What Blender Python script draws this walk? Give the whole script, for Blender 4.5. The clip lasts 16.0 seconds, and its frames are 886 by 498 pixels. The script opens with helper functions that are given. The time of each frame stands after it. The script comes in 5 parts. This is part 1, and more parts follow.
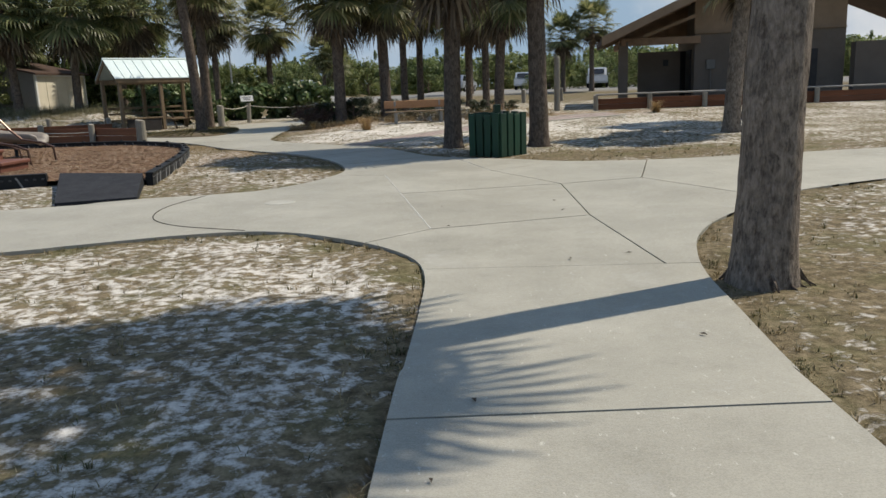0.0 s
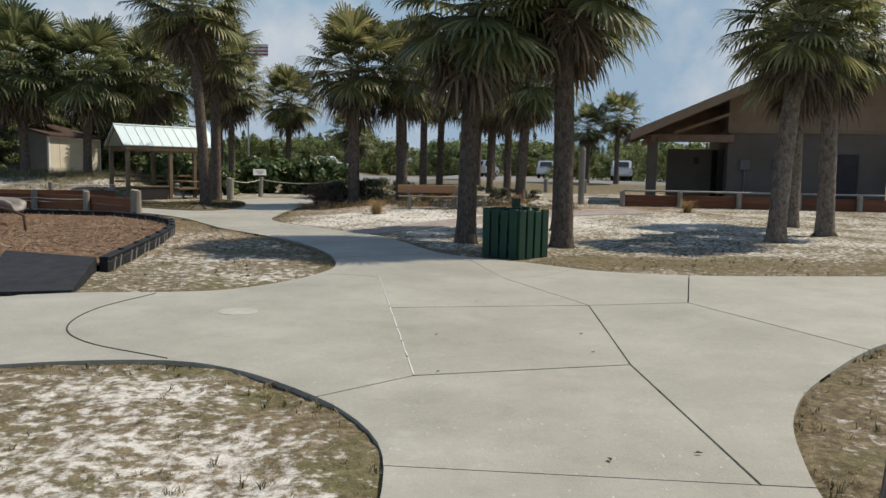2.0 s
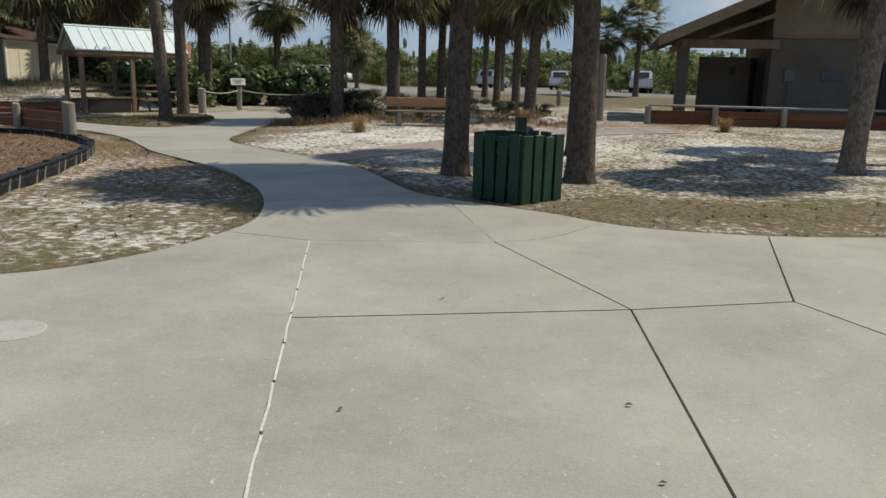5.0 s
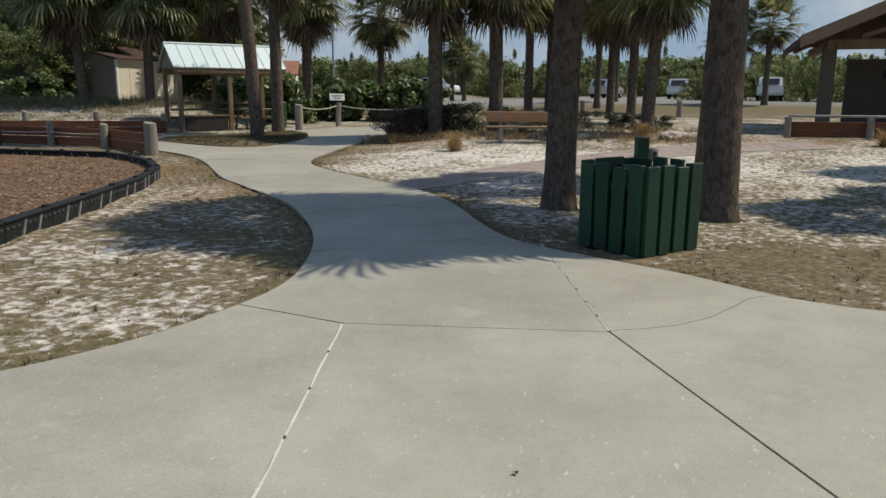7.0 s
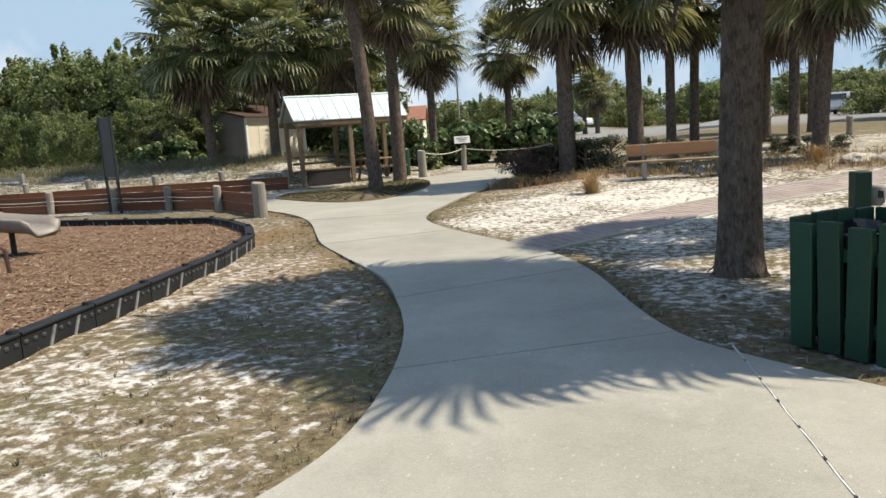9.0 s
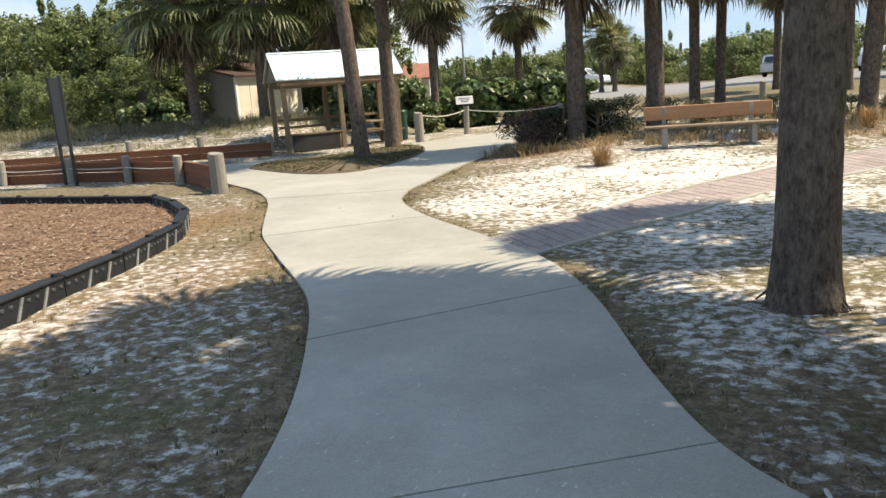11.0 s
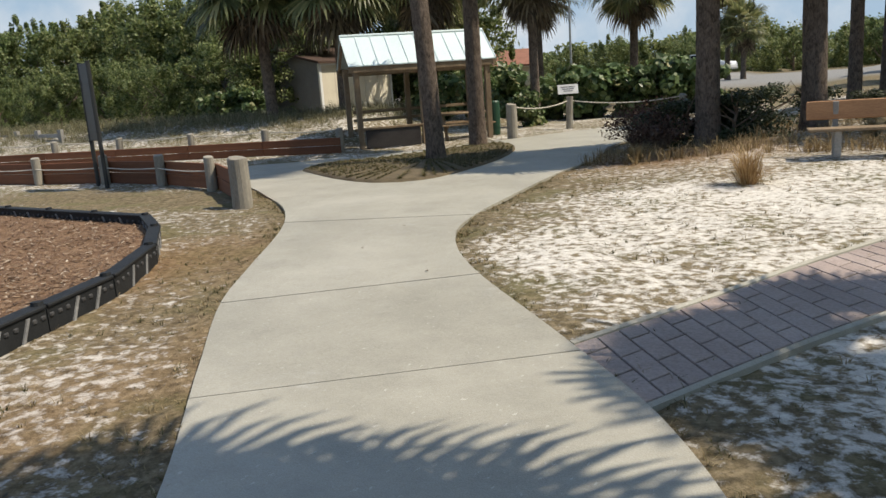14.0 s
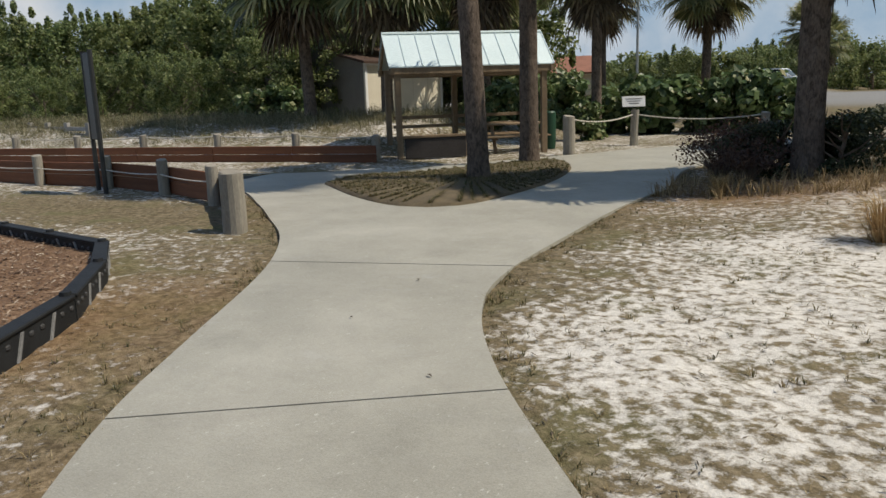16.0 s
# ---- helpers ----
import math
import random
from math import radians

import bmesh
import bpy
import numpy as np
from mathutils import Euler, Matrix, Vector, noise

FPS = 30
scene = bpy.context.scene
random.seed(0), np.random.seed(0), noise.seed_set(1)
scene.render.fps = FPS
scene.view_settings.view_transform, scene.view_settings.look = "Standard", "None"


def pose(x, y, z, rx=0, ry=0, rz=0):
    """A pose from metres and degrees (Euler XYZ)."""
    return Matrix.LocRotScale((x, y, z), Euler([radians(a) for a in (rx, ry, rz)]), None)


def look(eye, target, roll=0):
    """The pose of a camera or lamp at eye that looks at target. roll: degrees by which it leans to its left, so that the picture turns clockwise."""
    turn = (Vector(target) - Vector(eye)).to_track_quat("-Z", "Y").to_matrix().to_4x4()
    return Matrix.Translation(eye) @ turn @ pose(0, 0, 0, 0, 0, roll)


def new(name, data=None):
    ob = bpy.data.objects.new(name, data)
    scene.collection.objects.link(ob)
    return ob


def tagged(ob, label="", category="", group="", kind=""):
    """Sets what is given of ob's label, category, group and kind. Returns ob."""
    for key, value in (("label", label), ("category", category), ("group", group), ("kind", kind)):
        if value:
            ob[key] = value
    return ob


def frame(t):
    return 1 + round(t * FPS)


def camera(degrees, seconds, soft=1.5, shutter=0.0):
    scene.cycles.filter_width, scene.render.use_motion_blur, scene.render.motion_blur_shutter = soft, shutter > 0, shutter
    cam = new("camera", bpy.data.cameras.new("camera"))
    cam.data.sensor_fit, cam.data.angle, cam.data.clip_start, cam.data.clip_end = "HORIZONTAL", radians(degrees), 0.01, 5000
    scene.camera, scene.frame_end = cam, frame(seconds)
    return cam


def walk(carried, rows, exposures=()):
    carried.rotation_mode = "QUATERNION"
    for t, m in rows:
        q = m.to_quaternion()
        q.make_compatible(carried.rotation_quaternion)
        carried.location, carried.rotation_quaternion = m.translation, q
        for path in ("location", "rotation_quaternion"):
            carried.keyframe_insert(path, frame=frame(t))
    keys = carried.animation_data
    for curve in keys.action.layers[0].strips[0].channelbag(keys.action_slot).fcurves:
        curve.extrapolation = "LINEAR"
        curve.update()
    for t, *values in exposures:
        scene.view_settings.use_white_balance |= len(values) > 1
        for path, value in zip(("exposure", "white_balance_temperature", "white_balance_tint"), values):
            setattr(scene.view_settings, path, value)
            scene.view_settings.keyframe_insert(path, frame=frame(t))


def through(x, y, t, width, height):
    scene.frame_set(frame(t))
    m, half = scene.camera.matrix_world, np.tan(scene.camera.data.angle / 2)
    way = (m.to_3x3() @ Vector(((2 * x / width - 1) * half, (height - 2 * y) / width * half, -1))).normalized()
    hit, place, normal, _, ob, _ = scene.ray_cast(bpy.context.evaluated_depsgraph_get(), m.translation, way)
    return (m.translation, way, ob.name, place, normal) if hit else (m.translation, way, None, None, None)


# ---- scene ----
cam = camera(60.2, 16.0)
PATH = [
    (0, (0.054, 0.427, 1.394), (-0.016, 2.383, 0.981), -2.2),
    (0.5, (0.111, 0.942, 1.404), (0.01, 2.907, 1.044), -1.7),
    (1, (0.194, 1.442, 1.432), (0.076, 3.422, 1.176), -1.8),
    (1.5, (0.209, 1.971, 1.482), (0.227, 3.959, 1.26), 0.3),
    (2, (0.177, 2.499, 1.52), (0.065, 4.485, 1.314), 1.1),
    (2.5, (0.242, 3.115, 1.49), (-0.078, 5.069, 1.207), 1.5),
    (3, (0.29, 3.727, 1.486), (0.136, 5.691, 1.142), 2.8),
    (3.5, (0.314, 4.374, 1.488), (0.121, 6.333, 1.135), 0.5),
    (4, (0.327, 5.007, 1.505), (0.166, 6.964, 1.123), 0.9),
    (4.2, (0.348, 5.236, 1.501), (0.24, 7.195, 1.114), 1.4),
    (6.3, (0.449, 7.666, 1.505), (0.179, 9.584, 1.007), 0.7),
    (6.5, (0.441, 7.887, 1.529), (0.139, 9.808, 1.061), 0.6),
    (7, (0.385, 8.422, 1.539), (-0.029, 10.336, 1.132), 0.3),
    (7.5, (0.279, 9.044, 1.57), (-0.384, 10.889, 1.174), -2.9),
    (8, (0.133, 9.544, 1.617), (-0.579, 11.373, 1.233), -3.7),
    (8.5, (0.014, 10.17, 1.593), (-0.748, 11.992, 1.28), -5.0),
    (9, (-0.103, 10.741, 1.571), (-0.862, 12.567, 1.27), -3.9),
    (9.2, (-0.147, 10.969, 1.572), (-0.857, 12.808, 1.236), -2.3),
    (11.3, (-0.523, 13.503, 1.596), (-1.372, 15.265, 1.178), -5.2),
    (11.5, (-0.587, 13.734, 1.57), (-1.493, 15.463, 1.135), -5.5),
    (12, (-0.796, 14.313, 1.617), (-1.808, 15.973, 1.146), -4.8),
    (12.5, (-1.006, 14.962, 1.588), (-2.155, 16.545, 1.172), -5.3),
    (13, (-1.198, 15.581, 1.571), (-2.334, 17.186, 1.205), -4.3),
    (13.5, (-1.343, 16.152, 1.538), (-2.356, 17.829, 1.135), -3.7),
    (14, (-1.546, 16.691, 1.578), (-2.589, 18.347, 1.164), -4.1),
    (14.5, (-1.817, 17.205, 1.61), (-2.881, 18.844, 1.183), -3.6),
    (15, (-2.062, 17.762, 1.584), (-3.158, 19.38, 1.159), -2.9),
    (15.5, (-2.331, 18.294, 1.589), (-3.459, 19.894, 1.179), -2.5),
    (16, (-2.602, 18.788, 1.611), (-3.753, 20.374, 1.214), -1.9),
]
walk(cam, [(t, look(eye, target, roll)) for t, eye, target, roll in PATH], [(0.0, 0.42, 6880, 10), (4.0, 0.31, 6880, 10), (6.7, 0.22, 6880, 10), (8.5, 0.78, 6950, 10), (11.5, 1.3, 7330, 11), (13.0, 1.02, 7270, 11), (15.0, 0.44, 6880, 10), (16.0, 0.34, 6880, 10)])

# ---- daylight: a high sun ahead and to the side, light cloud ----
SUN = Vector((0.50, 0.245, 0.83)).normalized()
world = bpy.data.worlds.new("sky")
scene.world = world
world.use_nodes = True
wn, wl = world.node_tree.nodes, world.node_tree.links
wn.clear()
w_sky = wn.new("ShaderNodeTexSky")
w_sky.sky_type, w_sky.sun_disc = "NISHITA", False
w_sky.sun_elevation, w_sky.sun_rotation = math.asin(SUN.z), math.atan2(SUN.x, SUN.y)
w_sky.dust_density, w_sky.ozone_density, w_sky.air_density = 0.2, 2.5, 1.0
w_cloud = wn.new("ShaderNodeTexNoise")
w_cloud.inputs["Scale"].default_value, w_cloud.inputs["Detail"].default_value = 3.4, 7.0
w_cloud.inputs["Roughness"].default_value = 0.55
w_ramp = wn.new("ShaderNodeValToRGB")
w_ramp.color_ramp.elements[0].position, w_ramp.color_ramp.elements[1].position = 0.50, 0.68
w_mix = wn.new("ShaderNodeMixRGB")
w_mix.inputs[2].default_value = (3.8, 4.0, 4.3, 1)
w_bg = wn.new("ShaderNodeBackground")
w_bg.inputs["Strength"].default_value = 0.132
w_out = wn.new("ShaderNodeOutputWorld")
wl.new(w_cloud.outputs["Fac"], w_ramp.inputs["Fac"])
wl.new(w_ramp.outputs["Color"], w_mix.inputs[0])
w_tint = wn.new("ShaderNodeMixRGB")
w_tint.blend_type = "MULTIPLY"
w_tint.inputs[0].default_value, w_tint.inputs[2].default_value = 1.0, (0.68, 0.83, 1.0, 1)
wl.new(w_sky.outputs["Color"], w_tint.inputs[1])
w_haze = wn.new("ShaderNodeMixRGB")
w_haze.blend_type = "DARKEN"
w_haze.inputs[0].default_value, w_haze.inputs[2].default_value = 1.0, (1.75, 2.5, 3.4, 1)
wl.new(w_tint.outputs["Color"], w_haze.inputs[1])
wl.new(w_haze.outputs["Color"], w_mix.inputs[1])
wl.new(w_mix.outputs["Color"], w_bg.inputs["Color"])
wl.new(w_bg.outputs["Background"], w_out.inputs["Surface"])
sun = new("sun", bpy.data.lights.new("sun", "SUN"))
sun.data.energy, sun.data.angle, sun.data.color = 3.5, radians(0.6), (1.0, 0.93, 0.82)
sun.matrix_basis = look((0, 0, 60), Vector((0, 0, 60)) - SUN)


# ---- materials ----
def shader(name, rough=0.7, metal=0.0, spec=0.3):
    m = bpy.data.materials.new(name)
    m.use_nodes = True
    n, l = m.node_tree.nodes, m.node_tree.links
    b = n["Principled BSDF"]
    b.inputs["Roughness"].default_value, b.inputs["Metallic"].default_value = rough, metal
    b.inputs["Specular IOR Level"].default_value = spec
    return m, n, l, b


def noisy(n, l, co, scale, detail=5.0, rough=0.6, stretch=None):
    t = n.new("ShaderNodeTexNoise")
    t.inputs["Scale"].default_value, t.inputs["Detail"].default_value = scale, detail
    t.inputs["Roughness"].default_value = rough
    if stretch:
        mp = n.new("ShaderNodeMapping")
        mp.inputs["Scale"].default_value = stretch
        l.new(co, mp.inputs["Vector"])
        co = mp.outputs["Vector"]
    l.new(co, t.inputs["Vector"])
    return t.outputs["Fac"]


def ramp(n, l, fac, stops):
    r = n.new("ShaderNodeValToRGB")
    e = r.color_ramp.elements
    while len(e) < len(stops):
        e.new(0.5)
    for k, (p, c) in zip(e, stops):
        k.position, k.color = p, (*c, 1)
    l.new(fac, r.inputs["Fac"])
    return r.outputs["Color"]


def mixed(n, l, fac, a, b, kind="MIX"):
    x = n.new("ShaderNodeMixRGB")
    x.blend_type = kind
    for k, v in ((0, fac), (1, a), (2, b)):
        if isinstance(v, (int, float)):
            x.inputs[k].default_value = v
        elif isinstance(v, tuple):
            x.inputs[k].default_value = (*v, 1)
        else:
            l.new(v, x.inputs[k])
    return x.outputs["Color"]


def calc(n, l, op, a, b=0.0):
    x = n.new("ShaderNodeMath")
    x.operation = op
    x.use_clamp = op in ("MULTIPLY_ADD",)
    for k, v in ((0, a), (1, b)):
        if isinstance(v, (int, float)):
            x.inputs[k].default_value = v
        else:
            l.new(v, x.inputs[k])
    return x.outputs["Value"]


def relief(n, l, b, height, strength=0.4, distance=0.01):
    x = n.new("ShaderNodeBump")
    x.inputs["Strength"].default_value, x.inputs["Distance"].default_value = strength, distance
    l.new(height, x.inputs["Height"])
    l.new(x.outputs["Normal"], b.inputs["Normal"])


def surface(name, dark, light, scale=3.0, fine=40.0, rough=0.7, metal=0.0, bump=0.3, spec=0.3, stretch=None, vary=0.0, distance=0.006):
    """A worn surface: stains at one scale, grain at another, and a piece-by-piece change of tone."""
    m, n, l, b = shader(name, rough, metal, spec)
    co = n.new("ShaderNodeTexCoord").outputs["Object"]
    big, small = noisy(n, l, co, scale, 5, 0.6, stretch), noisy(n, l, co, fine, 4, 0.65, stretch)
    c = ramp(n, l, big, [(0.3, dark), (0.7, light)])
    c = mixed(n, l, 0.35, c, ramp(n, l, small, [(0.3, tuple(0.55 * v for v in dark)), (0.7, tuple(min(1, 1.2 * v) for v in light))]))
    if vary:
        r = n.new("ShaderNodeObjectInfo").outputs["Random"]
        c = mixed(n, l, vary, c, ramp(n, l, r, [(0.0, (0.25, 0.25, 0.25)), (1.0, (1, 1, 1))]), "MULTIPLY")
    l.new(c, b.inputs["Base Color"])
    if bump:
        relief(n, l, b, small, bump, distance)
    return m


def leafy(name, stops, rough=0.5, through=0.35):
    """Foliage: each leaf has its own tone, and lets some light through."""
    m, n, l, b = shader(name, rough, 0, 0.35)
    g = n.new("ShaderNodeNewGeometry").outputs["Random Per Island"]
    co = n.new("ShaderNodeTexCoord").outputs["Object"]
    c = ramp(n, l, g, stops)
    c = mixed(n, l, 0.5, c, ramp(n, l, noisy(n, l, co, 1.3, 3), [(0.3, (0.55, 0.55, 0.55)), (0.7, (1, 1, 1))]), "MULTIPLY")
    r = n.new("ShaderNodeObjectInfo").outputs["Random"]
    c = mixed(n, l, 0.5, c, ramp(n, l, r, [(0.0, (0.72, 0.85, 0.8)), (0.5, (1.0, 1.0, 0.95)), (1.0, (1.0, 0.9, 0.75))]), "MULTIPLY")
    l.new(c, b.inputs["Base Color"])
    t = n.new("ShaderNodeBsdfTranslucent")
    l.new(c, t.inputs["Color"])
    x = n.new("ShaderNodeMixShader")
    x.inputs[0].default_value = through
    l.new(b.outputs[0], x.inputs[1])
    l.new(t.outputs[0], x.inputs[2])
    l.new(x.outputs[0], n["Material Output"].inputs["Surface"])
    return m


def ground_material():
    m, n, l, b = shader("sandy_ground", 0.95, 0, 0.1)
    co = n.new("ShaderNodeTexCoord").outputs["Object"]
    at = n.new("ShaderNodeAttribute")
    at.attribute_name = "cover"
    cover, far = n.new("ShaderNodeSeparateColor"), None
    l.new(at.outputs["Color"], cover.inputs[0])
    big, mid, fine = noisy(n, l, co, 0.55, 4), noisy(n, l, co, 9.5, 8, 0.68), noisy(n, l, co, 55, 4, 0.7)
    small = noisy(n, l, co, 14, 6, 0.7)
    sand = ramp(n, l, small, [(0.25, (0.40, 0.375, 0.33)), (0.5, (0.62, 0.595, 0.545)), (0.75, (0.76, 0.74, 0.69))])
    straw = ramp(n, l, small, [(0.3, (0.05, 0.040, 0.024)), (0.5, (0.14, 0.112, 0.068)), (0.72, (0.29, 0.235, 0.155))])
    green = ramp(n, l, fine, [(0.3, (0.045, 0.055, 0.02)), (0.7, (0.17, 0.17, 0.075))])
    weed = mixed(n, l, ramp(n, l, noisy(n, l, co, 1.1, 5), [(0.50, (0, 0, 0)), (0.66, (0.5, 0.5, 0.5))]), straw, green)
    s = calc(n, l, "ADD", calc(n, l, "MULTIPLY", mid, 0.70), calc(n, l, "MULTIPLY", big, 0.30))
    s = calc(n, l, "ADD", s, calc(n, l, "MULTIPLY", calc(n, l, "SUBTRACT", small, 0.5), 0.35))
    s = calc(n, l, "ADD", s, calc(n, l, "MULTIPLY", calc(n, l, "SUBTRACT", cover.outputs[0], 0.5), 0.5))
    c = mixed(n, l, ramp(n, l, s, [(0.45, (0, 0, 0)), (0.56, (1, 1, 1))]), sand, weed)
    c = mixed(n, l, cover.outputs[1], c, ramp(n, l, small, [(0.3, (0.12, 0.06, 0.03)), (0.7, (0.33, 0.19, 0.10))]))
    c = mixed(n, l, cover.outputs[2], c, ramp(n, l, fine, [(0.3, (0.17, 0.17, 0.165)), (0.7, (0.25, 0.245, 0.235))]))
    l.new(c, b.inputs["Base Color"])
    h = calc(n, l, "ADD", calc(n, l, "MULTIPLY", small, 0.7), calc(n, l, "MULTIPLY", fine, 0.4))
    relief(n, l, b, h, 0.8, 0.03)
    return m


def concrete_material():
    m, n, l, b = shader("broomed_concrete", 0.72, 0, 0.35)
    co = n.new("ShaderNodeTexCoord").outputs["Object"]
    big, mid = noisy(n, l, co, 0.6, 6, 0.65), noisy(n, l, co, 2.6, 7, 0.72)
    broom = noisy(n, l, co, 30, 4, 0.7, (1.0, 3.2, 1.0))
    pits = noisy(n, l, co, 130, 2, 0.5)
    c = ramp(n, l, big, [(0.34, (0.255, 0.246, 0.20)), (0.5, (0.347, 0.335, 0.277)), (0.64, (0.435, 0.42, 0.355))])
    c = mixed(n, l, 0.45, c, ramp(n, l, mid, [(0.3, (0.20, 0.192, 0.155)), (0.55, (0.352, 0.338, 0.28)), (0.8, (0.48, 0.463, 0.395))]))
    c = mixed(n, l, 0.22, c, ramp(n, l, pits, [(0.35, (0.14, 0.135, 0.12)), (0.6, (0.40, 0.385, 0.35))]))
    # sparse pale specks paint sun glints into the concrete's colour
    glint = noisy(n, l, co, 34, 3, 0.6, (1.0, 0.45, 1.0))
    c = mixed(n, l, ramp(n, l, glint, [(0.66, (0, 0, 0)), (0.72, (0.55, 0.55, 0.55))]), c, (0.60, 0.585, 0.53))
    stain = noisy(n, l, co, 1.3, 8, 0.75)
    c = mixed(n, l, ramp(n, l, stain, [(0.54, (0, 0, 0)), (0.70, (0.5, 0.5, 0.5))]), c, (0.19, 0.18, 0.15))
    c = mixed(n, l, ramp(n, l, stain, [(0.26, (0.55, 0.55, 0.55)), (0.42, (0, 0, 0))]), c, (0.52, 0.51, 0.47))
    r = n.new("ShaderNodeObjectInfo").outputs["Random"]
    c = mixed(n, l, 0.14, c, ramp(n, l, r, [(0.0, (0.4, 0.4, 0.4)), (1.0, (1, 1, 1))]), "MULTIPLY")
    l.new(c, b.inputs["Base Color"])
    l.new(ramp(n, l, broom, [(0.3, (0.42, 0.42, 0.42)), (0.7, (0.8, 0.8, 0.8))]), b.inputs["Roughness"])
    relief(n, l, b, calc(n, l, "ADD", broom, calc(n, l, "MULTIPLY", pits, 0.5)), 0.35, 0.006)
    return m


def bark_material(name, dark, light):
    m, n, l, b = shader(name, 0.92, 0, 0.15)
    co = n.new("ShaderNodeTexCoord").outputs["Object"]
    v = noisy(n, l, co, 9, 6, 0.7, (1.0, 1.0, 0.55))
    g = noisy(n, l, co, 42, 4, 0.7, (1.0, 1.0, 0.3))
    blot = noisy(n, l, co, 11, 5, 0.65, (1.0, 1.0, 0.6))
    c = ramp(n, l, v, [(0.3, dark), (0.65, light)])
    c = mixed(n, l, ramp(n, l, blot, [(0.50, (0, 0, 0)), (0.58, (0.8, 0.8, 0.8))]), c, tuple(0.42 * q for q in dark))
    c = mixed(n, l, 0.5, c, ramp(n, l, g, [(0.35, tuple(0.5 * q for q in dark)), (0.65, light)]))
    l.new(c, b.inputs["Base Color"])
    relief(n, l, b, calc(n, l, "ADD", v, g), 0.9, 0.035)
    return m


GROUND = ground_material()
CONCRETE = concrete_material()
BARK = bark_material("palm_bark", (0.12, 0.094, 0.074), (0.36, 0.295, 0.235))
BARK_DARK = bark_material("grey_bark", (0.085, 0.065, 0.052), (0.22, 0.175, 0.14))
BARK_MID = bark_material("brown_bark", (0.08, 0.06, 0.048), (0.205, 0.16, 0.125))
FROND = leafy("palm_frond", [(0.0, (0.075, 0.085, 0.036)), (0.45, (0.17, 0.185, 0.078)), (0.85, (0.31, 0.305, 0.14)), (1.0, (0.46, 0.40, 0.21))], 0.45, 0.42)
FROND_DEAD = leafy("dead_frond", [(0.0, (0.055, 0.042, 0.032)), (0.6, (0.155, 0.12, 0.088)), (1.0, (0.29, 0.23, 0.165))], 0.8, 0.2)
STEM = surface("frond_stem", (0.09, 0.10, 0.03), (0.20, 0.18, 0.07), 6, 40, 0.6)
LEAF_WOOD = leafy("mangrove_leaf", [(0.0, (0.08, 0.11, 0.042)), (0.45, (0.175, 0.22, 0.076)), (0.8, (0.28, 0.325, 0.125)), (1.0, (0.42, 0.42, 0.22))], 0.5, 0.48)
LEAF_DARK = leafy("shrub_leaf", [(0.0, (0.02, 0.03, 0.013)), (0.6, (0.045, 0.062, 0.026)), (1.0, (0.095, 0.105, 0.048))], 0.5, 0.2)
LEAF_RED = leafy("reddish_leaf", [(0.0, (0.05, 0.024, 0.018)), (0.6, (0.12, 0.06, 0.045)), (1.0, (0.2, 0.12, 0.08))], 0.6, 0.2)
LEAF_GRAPE = leafy("sea_grape_leaf", [(0.0, (0.05, 0.08, 0.03)), (0.5, (0.13, 0.195, 0.075)), (0.9, (0.24, 0.30, 0.13)), (1.0, (0.42, 0.37, 0.2))], 0.42, 0.35)
STRAW = leafy("dry_grass", [(0.0, (0.17, 0.12, 0.06)), (0.6, (0.33, 0.25, 0.14)), (1.0, (0.47, 0.38, 0.23))], 0.8, 0.25)
GRASS = leafy("short_grass", [(0.0, (0.05, 0.055, 0.02)), (0.5, (0.12, 0.115, 0.05)), (0.8, (0.2, 0.16, 0.08)), (1.0, (0.32, 0.25, 0.14))], 0.8, 0.25)
DUNE_GRASS = leafy("dune_grass", [(0.0, (0.12, 0.11, 0.06)), (0.5, (0.22, 0.2, 0.11)), (0.8, (0.32, 0.27, 0.16)), (1.0, (0.5, 0.43, 0.3))], 0.8, 0.3)
GOLD = leafy("golden_grass", [(0.0, (0.24, 0.14, 0.06)), (0.6, (0.44, 0.29, 0.14)), (1.0, (0.60, 0.46, 0.26))], 0.8, 0.3)
TWIG = surface("grey_twig", (0.10, 0.075, 0.06), (0.22, 0.17, 0.13), 8, 60, 0.9)
CHIP = leafy("wood_chip", [(0.0, (0.095, 0.057, 0.038)), (0.5, (0.215, 0.135, 0.082)), (0.85, (0.31, 0.215, 0.145)), (1.0, (0.47, 0.40, 0.32))], 0.9, 0.0)
MULCH = surface("mulch_bed", (0.115, 0.067, 0.042), (0.255, 0.163, 0.102), 2.0, 45, 0.95, bump=0.8, spec=0.1, distance=0.03)
GREEN_PAINT = surface("green_paint", (0.010, 0.040, 0.022), (0.019, 0.07, 0.037), 3.0, 60, 0.5, bump=0.2, spec=0.35, vary=0.4)
BLACK_PLASTIC = surface("black_plastic", (0.008, 0.009, 0.010), (0.022, 0.024, 0.026), 4, 70, 0.65, bump=0.25, spec=0.2)
RUBBER = surface("rubber_mat", (0.012, 0.013, 0.016), (0.04, 0.042, 0.047), 5, 60, 0.85, bump=0.6, spec=0.15)
POST_WOOD = surface("weathered_post", (0.20, 0.18, 0.15), (0.37, 0.34, 0.28), 5, 60, 0.9, bump=0.5, stretch=(1, 1, 0.25), vary=0.35)
RED_PLANK = surface("stained_plank", (0.13, 0.05, 0.024), (0.27, 0.105, 0.05), 2.5, 45, 0.75, bump=0.4, stretch=(0.3, 0.3, 3), vary=0.4)
